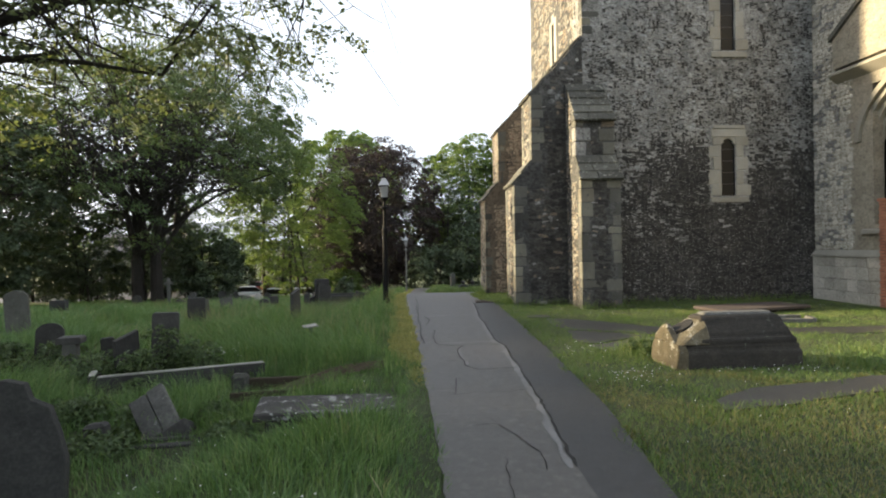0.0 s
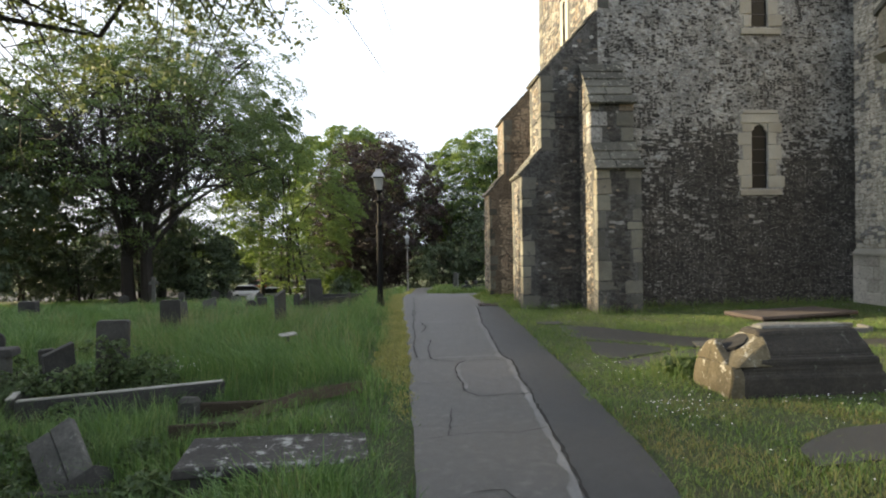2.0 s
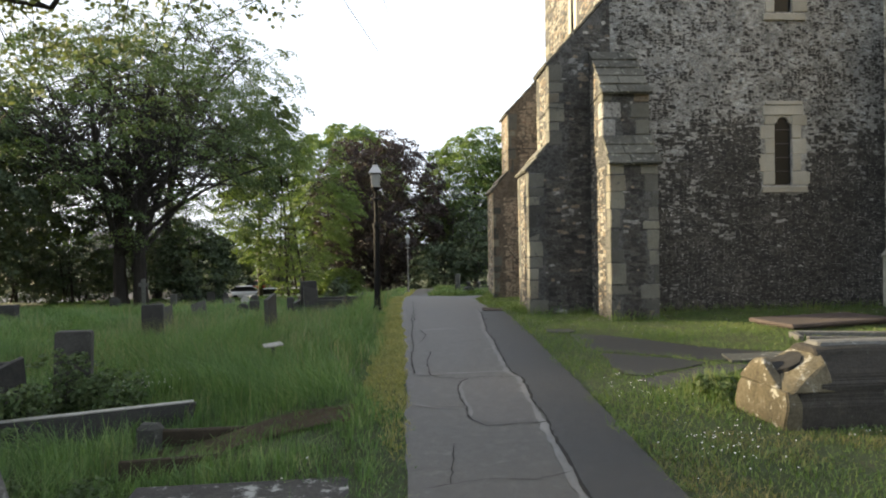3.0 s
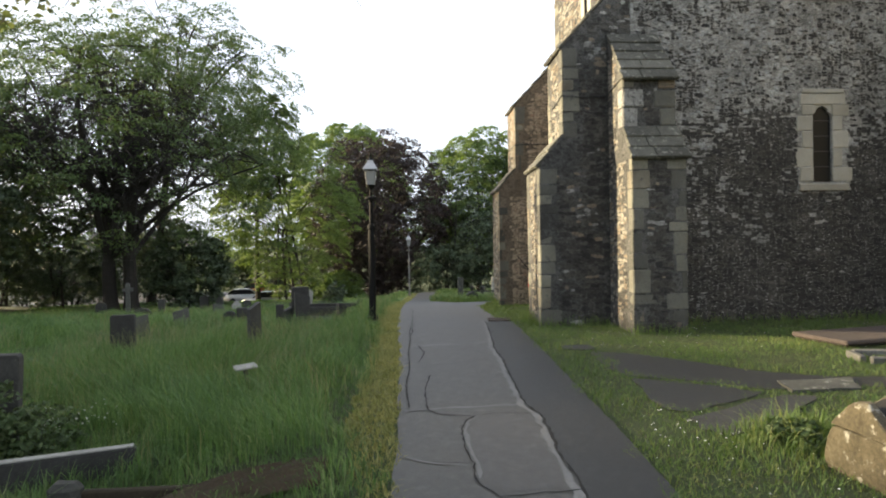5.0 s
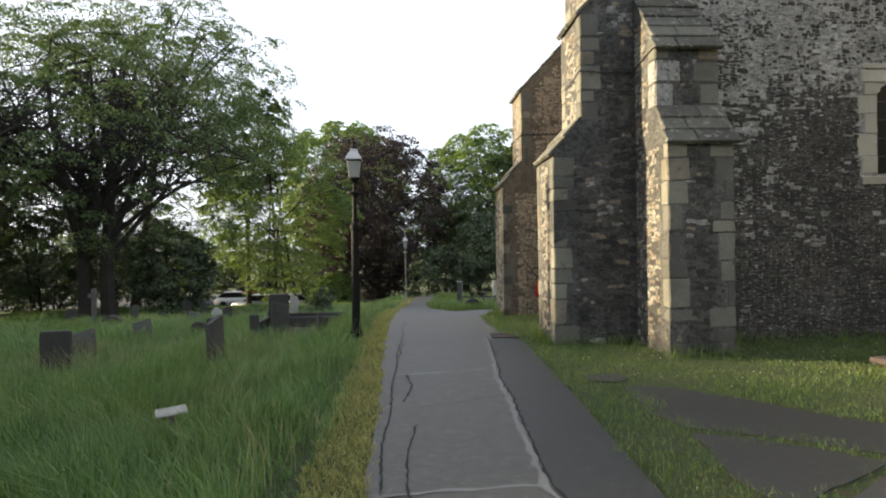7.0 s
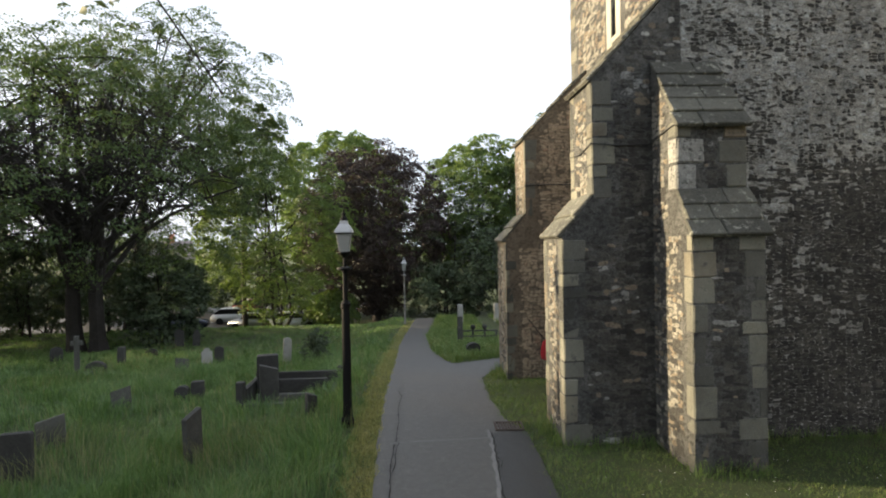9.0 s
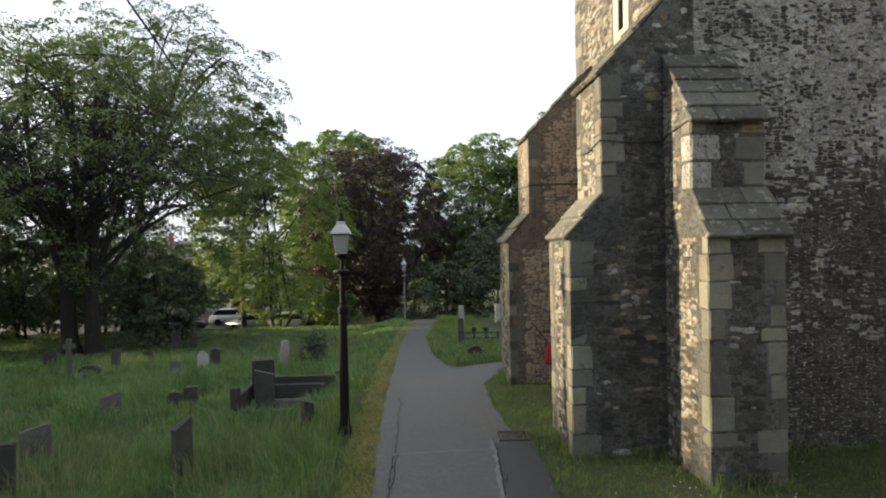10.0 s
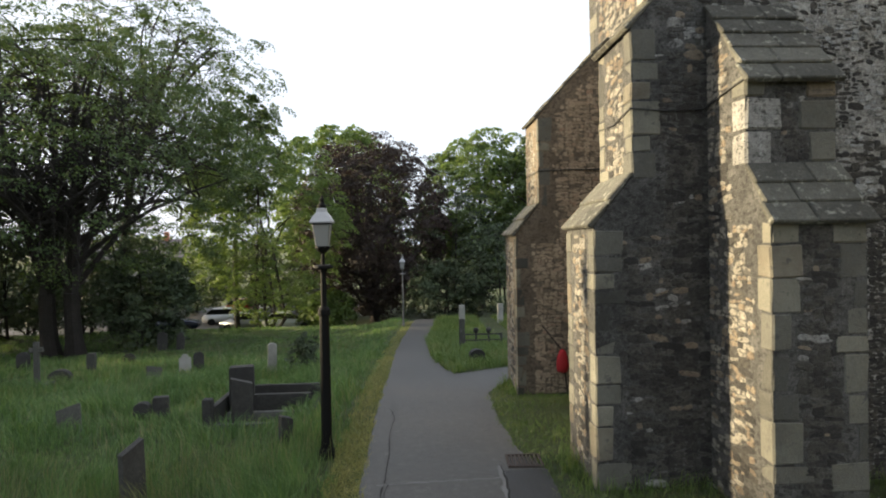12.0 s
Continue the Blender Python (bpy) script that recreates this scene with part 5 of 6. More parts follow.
WHITE_CAR, DARK_CAR, GREY_CAR, RED_CAR = paint("white_car_paint", (0.7, 0.7, 0.7), 0.25, 0, 0.05), paint("dark_blue_car_paint", (0.02, 0.025, 0.05), 0.2, 0.2, 0.05), paint("silver_car_paint", (0.35, 0.36, 0.37), 0.3, 0.5, 0.05), paint("red_car_paint", (0.3, 0.02, 0.02), 0.3, 0, 0.05)
slab_flat("car_park", TARMAC_NEW, [(-60, 57), (-6, 54.5), (-5, 78), (-60, 80)], 0.03, "grey tarmac car park beyond the churchyard", "car park", "structure")
car(-19.3, 58.5, 8, DARK_CAR, "dark blue car parked beyond the grass")
car(-16.2, 63.0, 12, WHITE_CAR, "white car parked beyond the grass")
car(-13.2, 58.5, 172, GREY_CAR, "silver car parked beyond the grass")
car(-9.6, 58.0, 10, WHITE_CAR, "white car parked under the trees")
car(-17.5, 72.0, 80, RED_CAR, "red car parked far back in the car park")


def house(x, y, yaw, w, d, h, label):
    ob = thing("house", pose(x, y, gz(x, y), 0, 0, yaw), label, "house", "far houses")
    part("wall", block(-w / 2, w / 2, -d / 2, d / 2, -0.5, h, 0.02, 0), RENDER, ob)
    part("roof", prism([(-d / 2 - 0.4, h - 0.1), (d / 2 + 0.4, h - 0.1), (0, h + d * 0.38)], "x", -w / 2 - 0.3, w / 2 + 0.3), ROOF_TILE, ob, "grey tiled pitched roof")
    for k in range(4):
        for zz in (1.0, 3.4):
            wx = -w / 2 + w * (k + 0.5) / 4
            win = part("window", block(wx - 0.5, wx + 0.5, -d / 2 - 0.03, -d / 2 + 0.02, zz, zz + 1.2, 0.01, 0), DARK_GLASS, ob, "dark window")
            part("frame", block(wx - 0.58, wx + 0.58, -d / 2 - 0.05, -d / 2 - 0.02, zz - 0.1, zz - 0.01, 0.005, 0), RENDER, win)
    part("chimney", block(w * 0.3, w * 0.3 + 0.7, -0.4, 0.4, h + d * 0.2, h + d * 0.38 + 1.2, 0.02, 0), BRICK, ob, "brick chimney")


house(-44, 104, 14, 16, 8, 5.4, "pale rendered house with a grey tiled roof")


# ---- trees ----
def leaf_mesh(name, centres, sizes, mat, rng, flat=0.5, aspect=1.7, facing=None):
    """Many small leaves, each a bent diamond at its own turn."""
    n = len(centres)
    a = rng.normal(size=(n, 3))
    a[:, 2] *= 1 - flat * 0.6
    a /= np.linalg.norm(a, axis=1)[:, None]
    up = rng.normal(size=(n, 3)) * (1 - flat)
    up[:, 2] += flat + 0.2
    if facing is not None:
        up = facing + rng.normal(size=(n, 3)) * 0.42
    b = np.cross(up, a)
    b /= np.linalg.norm(b, axis=1)[:, None] + 1e-9
    c = np.cross(a, b)
    s = sizes[:, None]
    p = centres
    v = np.stack([p - a * s * 0.5, p - b * s * 0.5 / aspect + c * s * 0.06, p + a * s * 0.5 - c * s * 0.1, p + b * s * 0.5 / aspect + c * s * 0.06], 1).reshape(-1, 3)
    i = np.arange(n)[:, None] * 4
    return big_mesh(name, v, [np.concatenate([i + np.array([0, 1, 2]), i + np.array([0, 2, 3])], 0)], mat)


def bend(p, q, rng, sag=0.12, n=4):
    p, q = np.asarray(p), np.asarray(q)
    length = np.linalg.norm(q - p)
    side = rng.normal(size=3) * length * sag * 0.6
    side[2] += length * sag
    return [p + (q - p) * t + side * math.sin(math.pi * t) for t in np.linspace(0, 1, n + 1)]


def tree(name, x, y, height, radius, leaf_mat, label, seed, trunk=0.35, clear=0.22, limbs=9, boughs=6, twigs=5, leaves=14, leaf=0.26, clump=0.55, low=0.0, squash=1.0, lean=(0, 0), top_bias=0.0, trunks=1, category="tree", dense=0.6, fill=0, pads=9999, keep_from=0.6, shell_at=(0.7, 0.98), hollow=False):
    """Trunk, limbs, boughs and twigs that reach into an uneven crown, with leaves in clumps round the twigs."""
    rng = np.random.default_rng(seed)
    base = np.array([x, y, gz(x, y) - 0.1])
    ob = thing(name, pose(x, y, gz(x, y)), label, category)
    crown_low = height * (clear + low)
    centre = base + np.array([lean[0], lean[1], (crown_low + height) / 2])
    half = np.array([radius, radius * squash, (height - crown_low) / 2])
    bm = bmesh.new()

    def spot(shell):
        d = rng.normal(size=3)
        d /= np.linalg.norm(d)
        d[2] += top_bias
        wob = 1 + 0.22 * noise.noise(Vector(d * 2.1 + seed))
        return centre + d * half * shell * wob

    forks = []
    for t in range(trunks):
        foot = base + np.array([(t - (trunks - 1) / 2) * trunk * 2.6, rng.uniform(-0.3, 0.3), 0]) * (trunks > 1)
        head = base + np.array([lean[0] * 0.5 + (t - (trunks - 1) / 2) * radius * 0.12, lean[1] * 0.5, height * clear])
        pts = bend(foot, head, rng, 0.02, 4)
        tube(pts, list(np.array([1.35, 1.0, 0.92, 0.88, 0.85]) * trunk), 10, bm)
        forks.append(head)
        lead = centre + np.array([rng.normal() * radius * 0.15, rng.normal() * radius * 0.15, half[2] * 0.75])
        pts = bend(head, lead, rng, 0.03, 5)
        tube(pts, list(np.linspace(0.8, 0.12, 6) * trunk), 7, bm)
        forks += pts[1:3]
    tips, inner = [], []
    for k in range(limbs):
        start = forks[rng.integers(len(forks))]
        end = spot(rng.uniform(0.62, 0.85))
        if hollow:
            end[2] = max(end[2], centre[2] - half[2] * 0.25 + abs(end[2] - centre[2]) * 0.4)
        pts = bend(start, end, rng, 0.1, 5)
        r = trunk * rng.uniform(0.36, 0.52)
        tube(pts, list(np.linspace(r, r * 0.22, 6)), 6, bm)
        for j in range(boughs):
            s = pts[rng.integers(2, 6)]
            e = spot(rng.uniform(0.65, 0.95))
            e = s + (e - s) * min(1, radius * 0.62 / (np.linalg.norm(e - s) + 1e-6))
            q = bend(s, e, rng, 0.1, 3)
            rr = r * 0.3
            tube(q, list(np.linspace(rr, rr * 0.3, 4)), 4, bm)
            for i in range(twigs):
                s2 = q[rng.integers(1, 4)]
                e2 = s2 + rng.normal(size=3) * radius * 0.14
                e2[2] -= abs(rng.normal()) * radius * 0.03
                tube([s2, (s2 + e2) / 2 + rng.normal(size=3) * 0.05, e2], [rr * 0.35, rr * 0.25, rr * 0.12], 3, bm)
                tips.append(e2)
                inner.append((s2 + e2) / 2)
    part("trunk", bm, BARK, ob, "dark branching trunk", world=True)
    # pads of leaves: shallow caps at the bough ends and over the shell of the crown
    shell = [spot(rng.uniform(*shell_at)) for _ in range(fill)]
    ends = [tips[k] for k in rng.permutation(len(tips))[:pads]]
    seeds = np.array(ends + shell)
    out = np.linalg.norm((seeds - centre) / half, axis=1)
    keep = ((out > keep_from) | (rng.uniform(size=len(seeds)) < 0.25)) & (out < 1.03)
    if hollow:  # open beneath the dome, with skirts at its rim
        rise, wide = (seeds[:, 2] - centre[2]) / half[2], np.hypot(seeds[:, 0] - centre[0], seeds[:, 1] - centre[1]) / radius
        keep &= (rise > 0.45 + rng.normal(size=len(seeds)) * 0.16) | (rng.uniform(size=len(seeds)) < np.where(wide > 0.8, 0.8, 0.24))
    seeds = seeds[keep]
    m = len(seeds)
    radii = clump * rng.uniform(0.55, 1.4, m)
    tilt = (seeds - centre) / half * 0.55 + rng.normal(size=(m, 3)) * 0.25
    tilt[:, 2] = np.abs(tilt[:, 2]) * 0.5 + 0.75
    tilt /= np.linalg.norm(tilt, axis=1)[:, None]
    n = m * leaves
    pick = rng.integers(m, size=n)
    r = radii[pick]
    disc = rng.normal(size=(n, 3))
    disc -= tilt[pick] * np.sum(disc * tilt[pick], axis=1)[:, None]
    disc /= np.linalg.norm(disc, axis=1)[:, None] + 1e-9
    reach = np.sqrt(rng.uniform(size=n)) * rng.uniform(0.75, 1.15, n)
    cap = 0.42 * (1 - reach ** 2) - 0.25 * np.abs(rng.normal(size=n)) * dense
    centres = seeds[pick] + disc * (reach * r)[:, None] + tilt[pick] * (cap * r)[:, None]
    facing = tilt[pick] + disc * (0.8 * reach)[:, None]
    crown = leaf_mesh("crown", centres - base - np.array([0, 0, 0.1]), leaf * rng.uniform(0.6, 1.35, n), leaf_mat, rng, facing=facing)
    crown.parent = ob
    return ob


tree("broad_tree", -16.6, 38.5, 16.4, 9.8, MAPLE, "broad dark-limbed sycamore with green spreading crown", 5, 0.42, 0.2, 34, 9, 5, 112, 0.135, 0.76, low=-0.1, trunks=2, fill=1500, pads=520, keep_from=0.66, shell_at=(0.7, 1.0), top_bias=0.22, hollow=True)
tree("broad_tree", -20.4, 51, 24.0, 9.6, MAPLE, "tall sycamore behind the broad one", 6, 0.3, 0.45, 18, 7, 5, 76, 0.17, 0.68, low=-0.02, lean=(3.0, 0), fill=380, pads=330)
tree("light_green_tree", -9.6, 52, 14.8, 6.2, LIGHT_LEAF, "light green many-stemmed tree at the churchyard edge", 7, 0.13, 0.06, 16, 7, 5, 84, 0.15, 0.6, low=-0.02, trunks=4, fill=560, pads=330)
tree("small_tree", -13.2, 56, 19.8, 4.6, MAPLE, "dark tree behind the light green one", 18, 0.2, 0.4, 10, 6, 5, 80, 0.27, 0.85, fill=130, pads=130)
tree("copper_beech", -2.6, 62, 17.2, 7.2, COPPER, "dark purple-brown copper beech", 8, 0.5, 0.02, 18, 7, 5, 74, 0.22, 0.85, low=-0.02, fill=850, pads=250, shell_at=(0.75, 0.97))
tree("light_green_tree", -7.6, 78, 21.2, 8.0, LIGHT_LEAF, "tall light green tree behind the copper beech", 9, 0.4, 0.15, 14, 6, 5, 110, 0.34, 1.1, fill=420, pads=120, shell_at=(0.75, 0.97))
tree("green_tree", 8.2, 70, 19.4, 6.6, LIGHT_LEAF, "green tree beyond the fork of the path", 10, 0.4, 0.06, 14, 6, 5, 110, 0.28, 1.0, fill=480, pads=160, shell_at=(0.75, 0.97))
tree("green_tree", 15.5, 66, 20.0, 7.5, MAPLE, "green tree behind the tower", 11, 0.4, 0.08, 12, 6, 5, 60, 0.42, 1.0, fill=200, pads=160)
tree("dark_tree", -23.0, 31.5, 12.0, 5.3, YEW, "dense dark evergreen at the churchyard edge", 12, 0.4, 0.03, 14, 6, 5, 80, 0.22, 0.7, fill=330, pads=200)
tree("dark_tree", -30.0, 43, 16.5, 8.0, YEW, "dense dark evergreen in deep shade", 13, 0.4, 0.03, 14, 6, 5, 60, 0.34, 0.9, fill=330, pads=200)
# unseen row of trees, added to keep the low sun off path and grass
for k, (x, y, h) in enumerate([(-26.5, 7.5, 7.9), (-26.0, 12.0, 8.2), (-26.6, 16.5, 7.8), (-26.0, 21.0, 8.1), (-26.4, 25.5, 8.4)]):
    tree("dark_tree", x, y, h, 3.9, MAPLE, "dense unseen tree added to shade the path", 140 + k, 0.25, 0.03, 9, 5, 4, 40, 0.42, 0.85, fill=240, pads=60, shell_at=(0.5, 0.98))
# the tree whose boughs hang over the graves
tree("overhanging_tree", -10.0, 8.0, 10.6, 6.3, OVERHANG, "overhanging tree with drooping leafy boughs", 16, 0.2, 0.36, 30, 9, 6, 34, 0.09, 0.32, low=0.0, lean=(4.1, 0.4), squash=0.66, fill=420, pads=950, keep_from=0.5, shell_at=(0.6, 1.02))
# second crown, out of view, added to darken the grass near the start
tree("overhanging_tree", -7.0, -1.0, 12.5, 6.8, OVERHANG, "unseen tree added to shade the near grass", 17, 0.24, 0.46, 16, 7, 5, 60, 0.28, 0.95, low=0.1, fill=420, pads=260)
for k, (x, y, h, r, mat) in enumerate([(-13.9, 41.5, 5.6, 2.6, YEW), (3.6, 55.5, 5.6, 3.4, YEW), (8.0, 53.5, 8.0, 4.0, YEW), (12.6, 50.5, 9.0, 4.4, MAPLE), (-6.2, 57.5, 3.4, 2.2, LIGHT_LEAF),
                                        (-20.5, 48, 9.0, 4.4, YEW), (-24.5, 46, 9.5, 4.6, YEW), (-31, 50, 6.5, 4.0, YEW), (-36, 44, 7.0, 4.2, YEW), (-24, 66, 12.0, 5.5, MAPLE), (-32, 66, 8, 5, YEW), (4.8, 62, 12.5, 5.0, YEW), (1.2, 67, 11.5, 4.4, YEW), (-1.6, 71, 13.0, 5.4, YEW), (-11.5, 70, 6.0, 4.2, YEW), (-17.0, 74, 6.5, 4.8, YEW), (-22.5, 72, 6.0, 4.5, MAPLE), (-29, 76, 7.0, 5.0, YEW), (-28, 54, 5.0, 3.6, YEW), (-34, 57, 6.0, 4.2, YEW)]):
    tree("bush", x, y, h, r, mat, "dense bush under the trees" if mat is YEW else "green bush at the churchyard edge", 60 + k, 0.12, 0.02, 8, 5, 4, 72, 0.23, 0.7, trunks=2, category="bush", fill=110, pads=50)
tree("shrub", -2.9, 29.6, 1.5, 0.8, YEW, "dark leafy shrub growing over a grave", 81, 0.03, 0.06, 8, 5, 4, 30, 0.1, 0.14, trunks=3, category="shrub")
for k, (x, y, h, r) in enumerate([(-4.25, 10.35, 1.1, 0.55), (-3.6, 10.3, 0.75, 0.5), (-5.2, 9.8, 0.9, 0.55), (-4.3, 9.5, 0.8, 0.4), (-6.6, 11.3, 0.7, 0.6), (-5.8, 10.2, 0.55, 0.5), (-6.9, 10.6, 0.5, 0.5), (-4.0, 9.2, 0.4, 0.5), (-5.3, 9.2, 0.42, 0.5), (-7.7, 11.7, 0.6, 0.5), (-4.3, 7.6, 0.4, 0.5), (-3.35, 7.35, 0.38, 0.5), (-2.3, 7.4, 0.3, 0.4), (-3.3, 6.35, 0.3, 0.45), (-1.9, 6.35, 0.28, 0.3), (4.0, 8.85, 0.3, 0.28)]):
    tree("weed_clump", x, y, h, r, WEED, "clump of leafy weeds round old headstones" if x < 0 else "clump of weeds beside the chest tomb", 90 + k, 0.008, 0.08, 9, 5, 4, 20, 0.06, 0.1, trunks=3, category="weeds")


def far_woods():
    rng = np.random.default_rng(77)
    centres = []
    for a in np.linspace(0, 2 * math.pi, 260, endpoint=False):
        d = rng.uniform(150, 220)
        px, py = d * math.cos(a), 40 + d * math.sin(a)
        h = rng.uniform(8, 13)
        m = 80
        centres.append(np.stack([px + rng.normal(size=m) * 4, py + rng.normal(size=m) * 4, -4 + h * np.sqrt(rng.uniform(0, 1, m))], 1))
    c = np.concatenate(centres)
    ob = leaf_mesh("far_woods", c, rng.uniform(1.2, 2.6, len(c)), MAPLE, rng)
    return tagged(ob, "distant belt of green woodland", "woods", kind="stuff")


far_woods()


# ---- grass ----
def blades(name, xs, ys, heights, widths, mat, label, seed, lean=0.6, lift=0.0, flow=0.0):
    rng = np.random.default_rng(seed)
    n = len(xs)
    z = ground_z(xs, ys) + lift
    a = rng.uniform(0, 2 * math.pi, n)
    side = np.stack([np.cos(a), np.sin(a), np.zeros(n)], 1) * (widths / 2)[:, None]
    b = a + math.pi / 2 + rng.normal(size=n) * 0.5
    tip = np.stack([np.cos(b), np.sin(b), np.zeros(n)], 1) * (heights * lean * np.abs(rng.normal(size=n)))[:, None]
    foot = np.stack([xs, ys, z - 0.02], 1)
    mid = foot + tip * 0.3 + np.stack([np.zeros(n), np.zeros(n), heights * 0.6], 1)
    wind = 2.4 * np.sin(xs * 0.8 + 1.3 * np.sin(ys * 0.55)) + 1.6 * np.sin(ys * 1.1 + 0.7 * xs)
    tip = tip + np.stack([np.cos(wind), np.sin(wind), np.zeros(n)], 1) * (heights * flow)[:, None]
    top = foot + tip + np.stack([np.zeros(n), np.zeros(n), heights], 1)
    v = np.stack([foot - side, foot + side, mid + side * 0.75, mid - side * 0.75, top], 1).reshape(-1, 3)
    i = np.arange(n)[:, None] * 5
    ob = big_mesh(name, v, [i + np.array([0, 1, 2, 3]), i + np.array([3, 2, 4])], mat)
    return tagged(ob, label, "grass", kind="stuff")


def scatter(rng, x0, x1, y0, y1, per_m2):
    n = int((x1 - x0) * (y1 - y0) * per_m2)
    return rng.uniform(x0, x1, n), rng.uniform(y0, y1, n)


GRAVE_AREAS = [(-8.3, -4.8, 9.6, 12.6), (-11.6, -10.0, 15.3, 16.9), (-5.2, -2.3, 8.6, 10.8), (-1.7, 0.0, 5.6, 6.9), (-2.6, -0.2, 7.5, 9.1), (-4.3, -2.3, 5.9, 6.9), (-3.6, -1.2, 21.4, 23.7)]


def churchyard_grass():
    rng = np.random.default_rng(3)
    zones = [(-6, 0.45, 2.6, 10, 760), (-9, 0.1, 10, 20, 560), (-14, -6, 4, 10, 250), (-16, -9, 10, 20, 200), (-14, 0.2, 20, 30, 300), (-24, -14, 20, 30, 90), (-26, 0.6, 30, 47, 110), (-22, 2, 47, 53, 50)]
    X, Y, H, W = [], [], [], []
    for x0, x1, y0, y1, d in zones:
        x, y = scatter(rng, x0, x1, y0, y1, d)
        edge = path_left(y) + 0.05 - 0.47 * ease((y - 7.0) / 3.5)
        keep = x < edge + rng.normal(size=len(x)) * (0.04 + 0.05 * np.sin(y * 5.1) ** 2)
        x, y = x[keep], y[keep]
        tuft = 0.5 + 0.5 * np.sin(x * 1.3 + 2 * np.sin(y * 0.7)) * np.sin(y * 1.1 + 1.5 * np.sin(x * 0.9))
        fine = 0.5 + 0.5 * np.sin(x * 5.3 + 1.7 * np.sin(y * 3.1)) * np.sin(y * 4.7 + 1.3 * np.sin(x * 4.1))
        h = (0.1 + 0.34 * tuft ** 1.4 + 0.18 * fine ** 1.5) * rng.uniform(0.5, 1.3, len(x)) * np.where((y > 9.3) & (y < 17) & (x > -4.2), 1.35, np.where(y > 17, np.where(x > -4.5, 1.05, 0.9), 1.1))
        h *= np.where((x > -4) & (y < 8), 0.72, 1.0)
        near = np.clip((edge[keep] - x) / 0.5, 0.35, 1)
        h *= near * np.where(y > 36, 0.45, 1.0)
        for gx0, gx1, gy0, gy1 in GRAVE_AREAS:
            inside = (x > gx0) & (x < gx1) & (y > gy0) & (y < gy1)
            h = np.where(inside, h * 0.45, h)
        out = ~((x > -1.55) & (x < -0.1) & (y > 6.05) & (y < 6.75))
        out &= ~((x > -2.35) & (x < -0.3) & (y > 8.3) & (y < 8.88) & (rng.uniform(size=len(x)) < 0.35))
        x, y, h = x[out], y[out], h[out]
        X.append(x), Y.append(y), H.append(h), W.append(np.full(len(x), 0.007 + (1.5 if y0 >= 20 else 0.9) / max(d, 60) ** 0.9) * rng.uniform(0.7, 1.3, len(x)))
    return blades("tall_grass", np.concatenate(X), np.concatenate(Y), np.concatenate(H), np.concatenate(W), TALL_GRASS, "long green churchyard grass", 4, 0.75, flow=0.28)


churchyard_grass()


def seed_heads():
    """Thin pale flowering stalks that stand above the long grass."""
    rng = np.random.default_rng(31)
    x = np.concatenate([rng.uniform(-7, 0.1, 5200), rng.uniform(-13, 0, 5200)])
    y = np.concatenate([rng.uniform(9.2, 19, 5200), rng.uniform(17, 40, 5200)])
    thick = np.sin(x * 1.1 + 1.7 * np.sin(y * 0.6)) * np.sin(y * 0.9 + 0.8 * x) + rng.uniform(-0.6, 0.6, len(x)) > 0
    for gx0, gx1, gy0, gy1 in GRAVE_AREAS:
        thick &= ~((x > gx0) & (x < gx1) & (y > gy0) & (y < gy1))
    thick &= x < path_left(y) - 0.5
    x, y = x[thick], y[thick]
    far = y > 19
    return blades("seed_heads", x, y, rng.uniform(0.42, 0.72, len(x)) * np.where(far, 0.8, 1.0), np.where(far, 0.014, 0.009), SEED_HEAD, "pale flowering stalks above the long grass", 32, 0.3, flow=0.3)


seed_heads()

# mown and dry strip between the long grass and the path
rng = np.random.default_rng(8)
count = 34000
vy = rng.uniform(1.5, 46, count)
vy = np.where(rng.uniform(size=count) < 0.5, rng.uniform(1.5, 20, count), vy)
vy = np.where(vy < 7 + 3 * rng.uniform(size=count), rng.uniform(9, 30, count), vy)
vx = path_left(vy) + 0.02 + 0.035 * np.sin(vy * 5.7 + np.sin(vy * 2.3)) - (0.1 + 0.45 * ease((vy - 6.5) / 3.5)) * rng.uniform(0, 1, count)
blades("verge_grass", vx, vy, rng.uniform(0.03, 0.085, count), np.full(count, 0.01), DRY_GRASS, "mown dry yellowish verge grass along the path", 9, 0.8)


def within(poly, x, y):
    inside = np.zeros(len(x), bool)
    for (x0, y0), (x1, y1) in zip(poly, poly[1:] + poly[:1]):
        cross = ((y0 > y) != (y1 > y)) & (x < (x1 - x0) * (y - y0) / (y1 - y0 + 1e-12) + x0)
        inside ^= cross
    return inside


